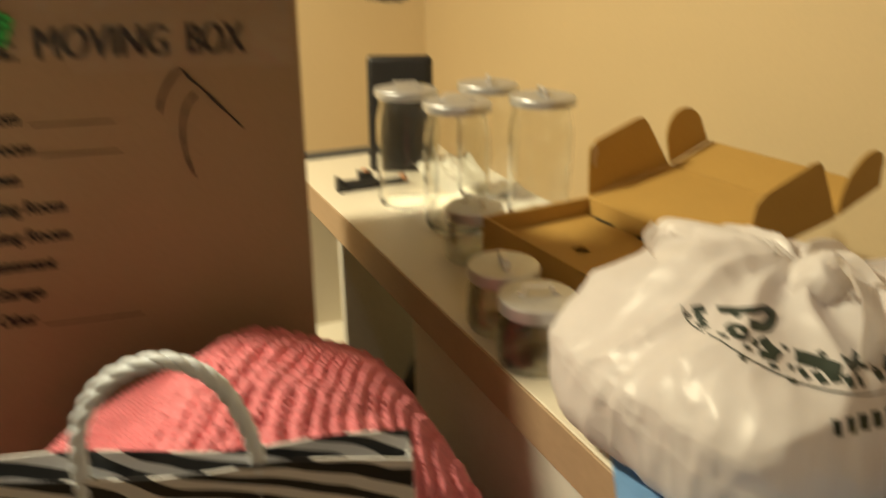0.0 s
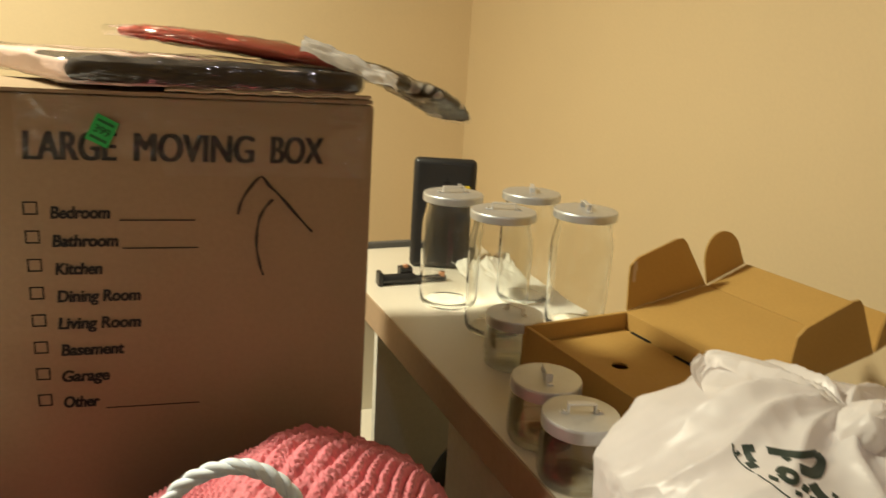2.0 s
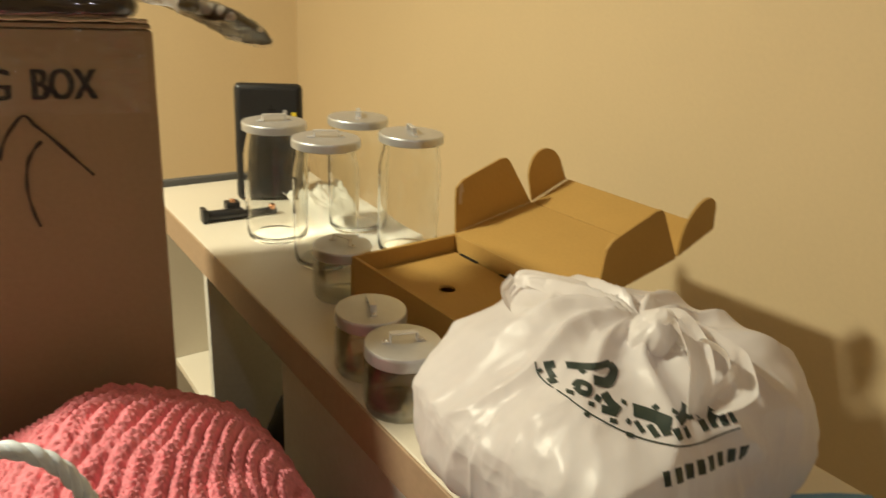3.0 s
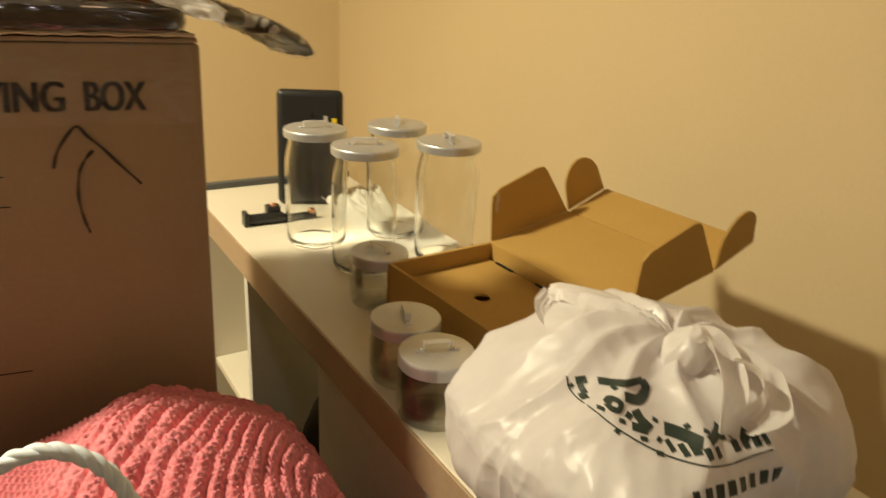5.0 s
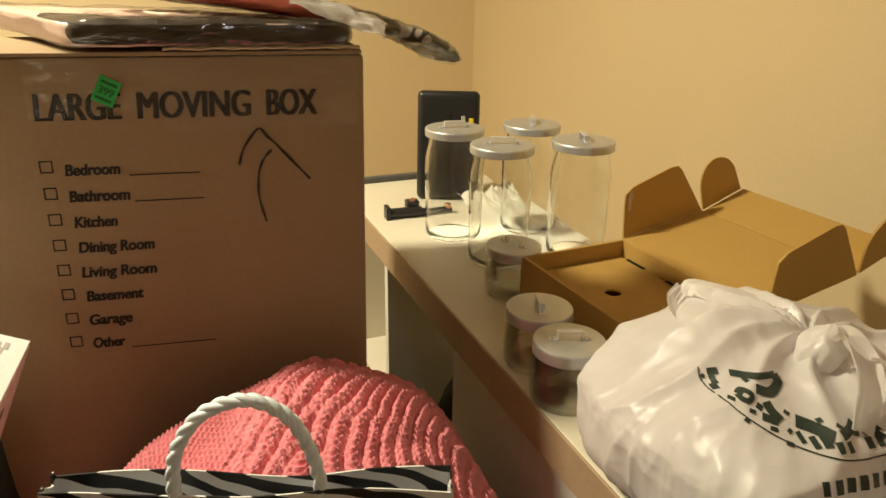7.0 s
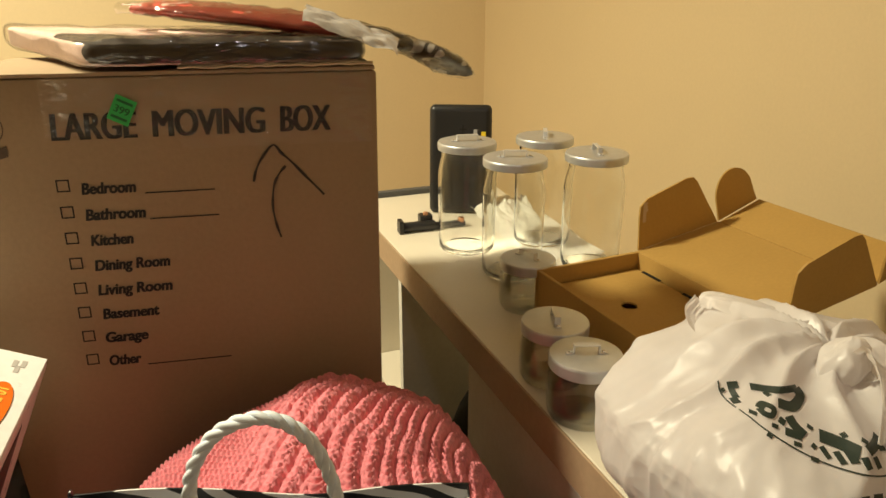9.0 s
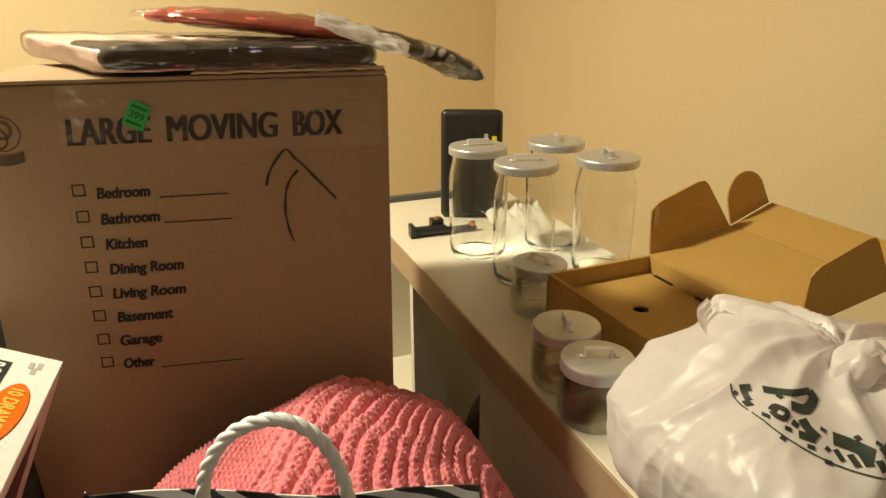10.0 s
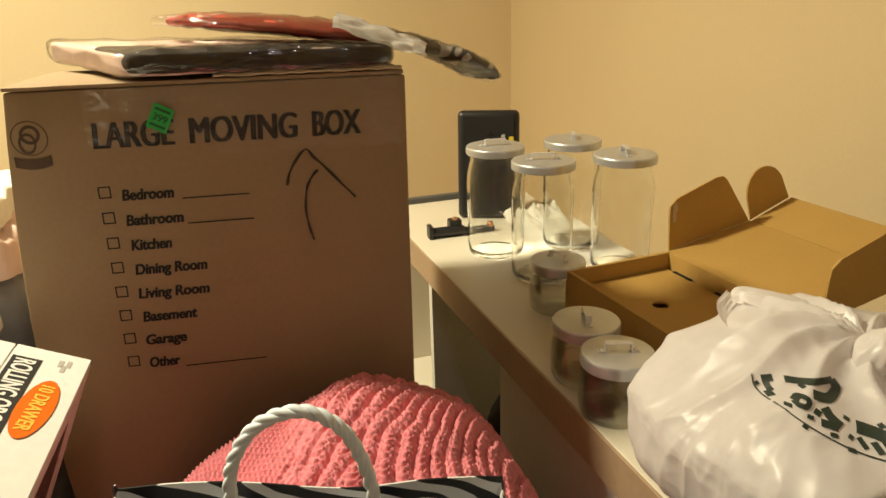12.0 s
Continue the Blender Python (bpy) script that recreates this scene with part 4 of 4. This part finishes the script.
def linen_pack():
    ob = thing("folded_blanket", BOXTOP @ pose(0, 0, 0.0095), "dark brown and pale pink blanket folded in clear plastic wrap", "blanket")
    fl, fr, br, bl = (-0.322, 0.000, -0.004), (-0.014, 0.004, -0.004), (-0.080, 0.250, 0.006), (-0.480, 0.245, 0.018)
    part("cloth", slab((fl, fr, br, bl), 0.026, 0.0012, 1.0, 7.0), M_PINKCLOTH, ob, "pale pink folded cloth", smooth=180)
    part("dark_fold", slab(((-0.317, -0.004, -0.0035), (-0.012, 0.000, -0.0035), (-0.030, 0.120, 0.002), (-0.385, 0.100, 0.0095)), 0.0275, 0.0020, 3.0, 2.6), M_BROWNCLOTH, ob, "dark brown front fold", smooth=180)
    part("pale_fold", slab(((-0.300, 0.055, 0.010), (-0.170, 0.060, 0.010), (-0.190, 0.200, 0.014), (-0.380, 0.190, 0.016)), 0.0230, 0.0016, 5.0, 3.0, 14), M_PINKCLOTH, ob, "pale pink turned-over corner", smooth=180)
    part("wrap", slab(((-0.327, -0.0075, -0.005), (-0.006, -0.004, -0.005), (-0.070, 0.262, 0.004), (-0.490, 0.256, 0.015)), 0.0345, 0.0034, 7.0, 3.4, 44), M_WRAP, ob, "clear crinkled plastic wrap", smooth=180)
    return ob


linen_pack()


def rolled_pack():
    ob = thing("folded_linens", pose(0, 0, 0), "red and spotted brown linens in clear wrap, drooping over the box", "linens")
    line = spline([(-0.385, 1.345, 1.238), (-0.320, 1.315, 1.236), (-0.220, 1.270, 1.226), (-0.130, 1.240, 1.212), (-0.060, 1.232, 1.196), (0.000, 1.240, 1.172), (0.046, 1.256, 1.144)], 80)

    def shell(i0, i1, grow, seed, crumple, raise_by=0.0):
        def fn(u, v):
            t = i0 + (i1 - i0) * u
            i = min(int(t), 79)
            p = line[i].lerp(line[i + 1], t - i)
            d = (line[i + 1] - line[i]).normalized()
            s = Vector((0, 0, 1)).cross(d).normalized()
            up = d.cross(s)
            r = t / 80
            half = (0.020 + 0.055 * math.sin(math.pi * min(1, r * 1.3 + 0.05)) ** 0.6 if r < 0.75 else 0.075 - 0.16 * (r - 0.75)) + grow
            th = (0.0035 + 0.0075 * math.sin(math.pi * min(max(r, 0.02), 0.97)) ** 0.6) + grow * 0.5
            a = 2 * math.pi * v
            e = Vector((math.copysign(abs(math.cos(a)) ** 0.7, math.cos(a)), math.copysign(abs(math.sin(a)) ** 0.8, math.sin(a))))
            n = crumple * (n3(r * 26, math.cos(a) * 2, math.sin(a) * 2 + seed) + 0.6 * n3(r * 60, math.cos(a) * 4, math.sin(a) * 4 + seed))
            return p + s * half * e.x + up * (th * e.y + n + raise_by)
        return surface(90, 36, fn)
    part("pale_hem", shell(1, 30, -0.010, 4.0, 0.0015, 0.0040), M_PINKCLOTH, ob, "pale folded hem", smooth=180)
    part("red_cloth", shell(5, 42, 0.0, 1.0, 0.0015), M_REDCLOTH, ob, "red folded cloth", smooth=180)
    part("spotted_cloth", shell(40, 79, 0.0, 2.0, 0.0015), M_SPOT, ob, "dark brown cloth with pale spots", smooth=180)
    # opaque white piece where the bunched clear wrap catches the light
    part("gathered_wrap", surface(40, 16, lambda u, v: (-0.193 + 0.108 * u + 0.016 * v + 0.006 * n3(u * 6, v * 5, 1.0), 1.160 - 0.030 * u + 0.040 * v, 1.2265 - 0.041 * u + 0.016 * v + 0.006 * math.sin(math.pi * v) + 0.0040 * n3(u * 6, v * 6, 3.0) + 0.005 * abs(n3(u * 3, v * 9, 7.0)))), M_GATHER, ob, "bunched clear plastic film, its bright highlight coloured white", smooth=180)
    part("wrap", shell(0, 80, 0.0030, 5.0, 0.0028), M_WRAP, ob, "clear crinkled plastic wrap", smooth=180)
    return ob


rolled_pack()


# ---- things at the far end of the desk ----
def router():
    ob = thing("router", pose(0.280, 1.798, DT, -7, 0, -24), "black upright plastic router leaning at the back of the desk", "router")
    part("body", block(-0.073, -0.016, 0.0, 0.073, 0.016, 0.256, 0.013, 4), M_BLACK, ob, smooth=50)
    part("face_plate", block(-0.060, -0.0176, 0.014, 0.060, -0.0162, 0.242, 0.0006), M_BLACK, ob)
    part("mark", block(0.004, -0.0184, 0.190, 0.007, -0.0177, 0.210), M_BLACKCLOTH, ob)
    part("mark", block(-0.003, -0.0184, 0.1985, 0.014, -0.0177, 0.2015), M_BLACKCLOTH, ob)
    part("port_tab", block(0.030, -0.0190, 0.160, 0.039, -0.0177, 0.200, 0.0005), M_GREYINK, ob, "pale grey tab")
    part("port_tab", block(0.048, -0.0190, 0.160, 0.059, -0.0177, 0.195, 0.0005), M_YELLOWTAB, ob, "yellow tab")
    return ob


router()


def clamp():
    ob = thing("phone_clamp", pose(0.10, 1.705, DT, 0, 0, -4), "small black tripod clamp with copper screws lying on the desk", "clamp")
    cyl = lathe([(0, 0), (0.010, 0), (0.0115, 0.004), (0.0115, 0.070), (0.010, 0.074), (0, 0.074)], 20)
    part("grip", cyl, M_BLACK, ob, "", pose(0.004, 0, 0.012, 0, 90, 0), smooth=40)
    part("jaw", block(-0.006, -0.014, 0.0, 0.004, 0.014, 0.030, 0.002), M_BLACK, ob)
    part("jaw", block(0.046, 0.004, 0.0, 0.075, 0.030, 0.034, 0.003), M_BLACK, ob)
    part("arm", block(0.070, -0.006, 0.002, 0.150, 0.010, 0.016, 0.003), M_BLACK, ob)
    part("screw", lathe([(0, 0), (0.006, 0), (0.006, 0.008), (0.0045, 0.010), (0, 0.010)], 16), M_COPPER, ob, "copper-coloured screw", pose(0.060, 0.012, 0.030), smooth=40)
    part("screw", lathe([(0, 0), (0.008, 0), (0.008, 0.010), (0.006, 0.012), (0, 0.012)], 16), M_COPPER, ob, "copper-coloured screw", pose(0.140, 0.002, 0.012), smooth=40)
    return ob


clamp()


def tissue():
    def fn(u, v):
        x = 0.300 + 0.156 * u + 0.016 * n3(v * 3, u, 1.0)
        y = 1.435 + 0.365 * v + 0.02 * n3(u * 4, v, 4.0)
        lift = max(0, v - 0.50) * 2
        z = DT + 0.0012 + lift * (0.014 + 0.034 * abs(n3(u * 4, v * 4, 2.0)) + 0.015 * abs(n3(u * 10, v * 10, 6.0)))
        return Vector((x, y, z))
    ob = thing("tissue_paper", pose(0, 0, 0), "crumpled sheet of white tissue paper under the jars", "paper")
    part("sheet", surface(60, 70, fn), M_PAPER, ob, smooth=30)


tissue()


def blue_cloth():
    def fn(u, v):
        x = 0.43 * u
        y = -0.34 * v
        return Vector((x + 0.004 * n3(u, v * 6, 1), y + 0.004 * n3(u * 6, v, 3), 0.0085 + 0.0020 * n3(u * 6, v * 6, 2)))
    ob = thing("folded_cloth", pose(0.078, 0.776, DT + 0.0006, 0, 0, -33), "light blue folded cloth lying under the plastic bag", "cloth")
    bm = surface(40, 30, fn)
    bmesh.ops.recalc_face_normals(bm, faces=bm.faces)
    bmesh.ops.solidify(bm, geom=bm.faces[:], thickness=0.008)
    part("fold", bm, M_BLUE, ob, smooth=60)


blue_cloth()


# ---- clutter behind the boxes ----
def far_clutter():
    ob = thing("storage_tub", pose(-0.825, 1.160, 0.483), "white plastic storage tub on the low shelf", "tub")
    part("body", block(-0.19, -0.055, 0.0, 0.19, 0.055, 0.395, 0.02, 3), M_WHITEBOX, ob, smooth=50)
    part("lid", block(-0.20, -0.060, 0.395, 0.196, 0.060, 0.420, 0.008, 3), M_WHITEBOX, ob, smooth=50)
    bundle = thing("cloth_bundle", pose(-0.785, 1.390, 0.483), "grey-blue bundle of folded cloth behind the moving box", "cloth")
    for i, (w, d) in enumerate(((0.35, 0.29), (0.34, 0.28), (0.345, 0.275))):
        part("fold", pillow(20, 20, w, d, 0.152, 0.012, 3.0 + i, 4.0), M_SLATE, bundle, "", pose(0, 0, 0.150 * i), smooth=180)
    cl = thing("folded_towel", pose(-0.785, 1.39, 0.928), "crumpled pale pink towel on the cloth bundle", "towel")
    part("fold", pillow(20, 20, 0.355, 0.28, 0.060, 0.014, 3.0, 4.0), M_PINKCLOTH, cl, smooth=180)
    part("fold", pillow(20, 20, 0.32, 0.25, 0.045, 0.012, 8.0, 4.0), M_PAPER, cl, "white folded layer", pose(0, 0, 0.056), smooth=180)


far_clutter()
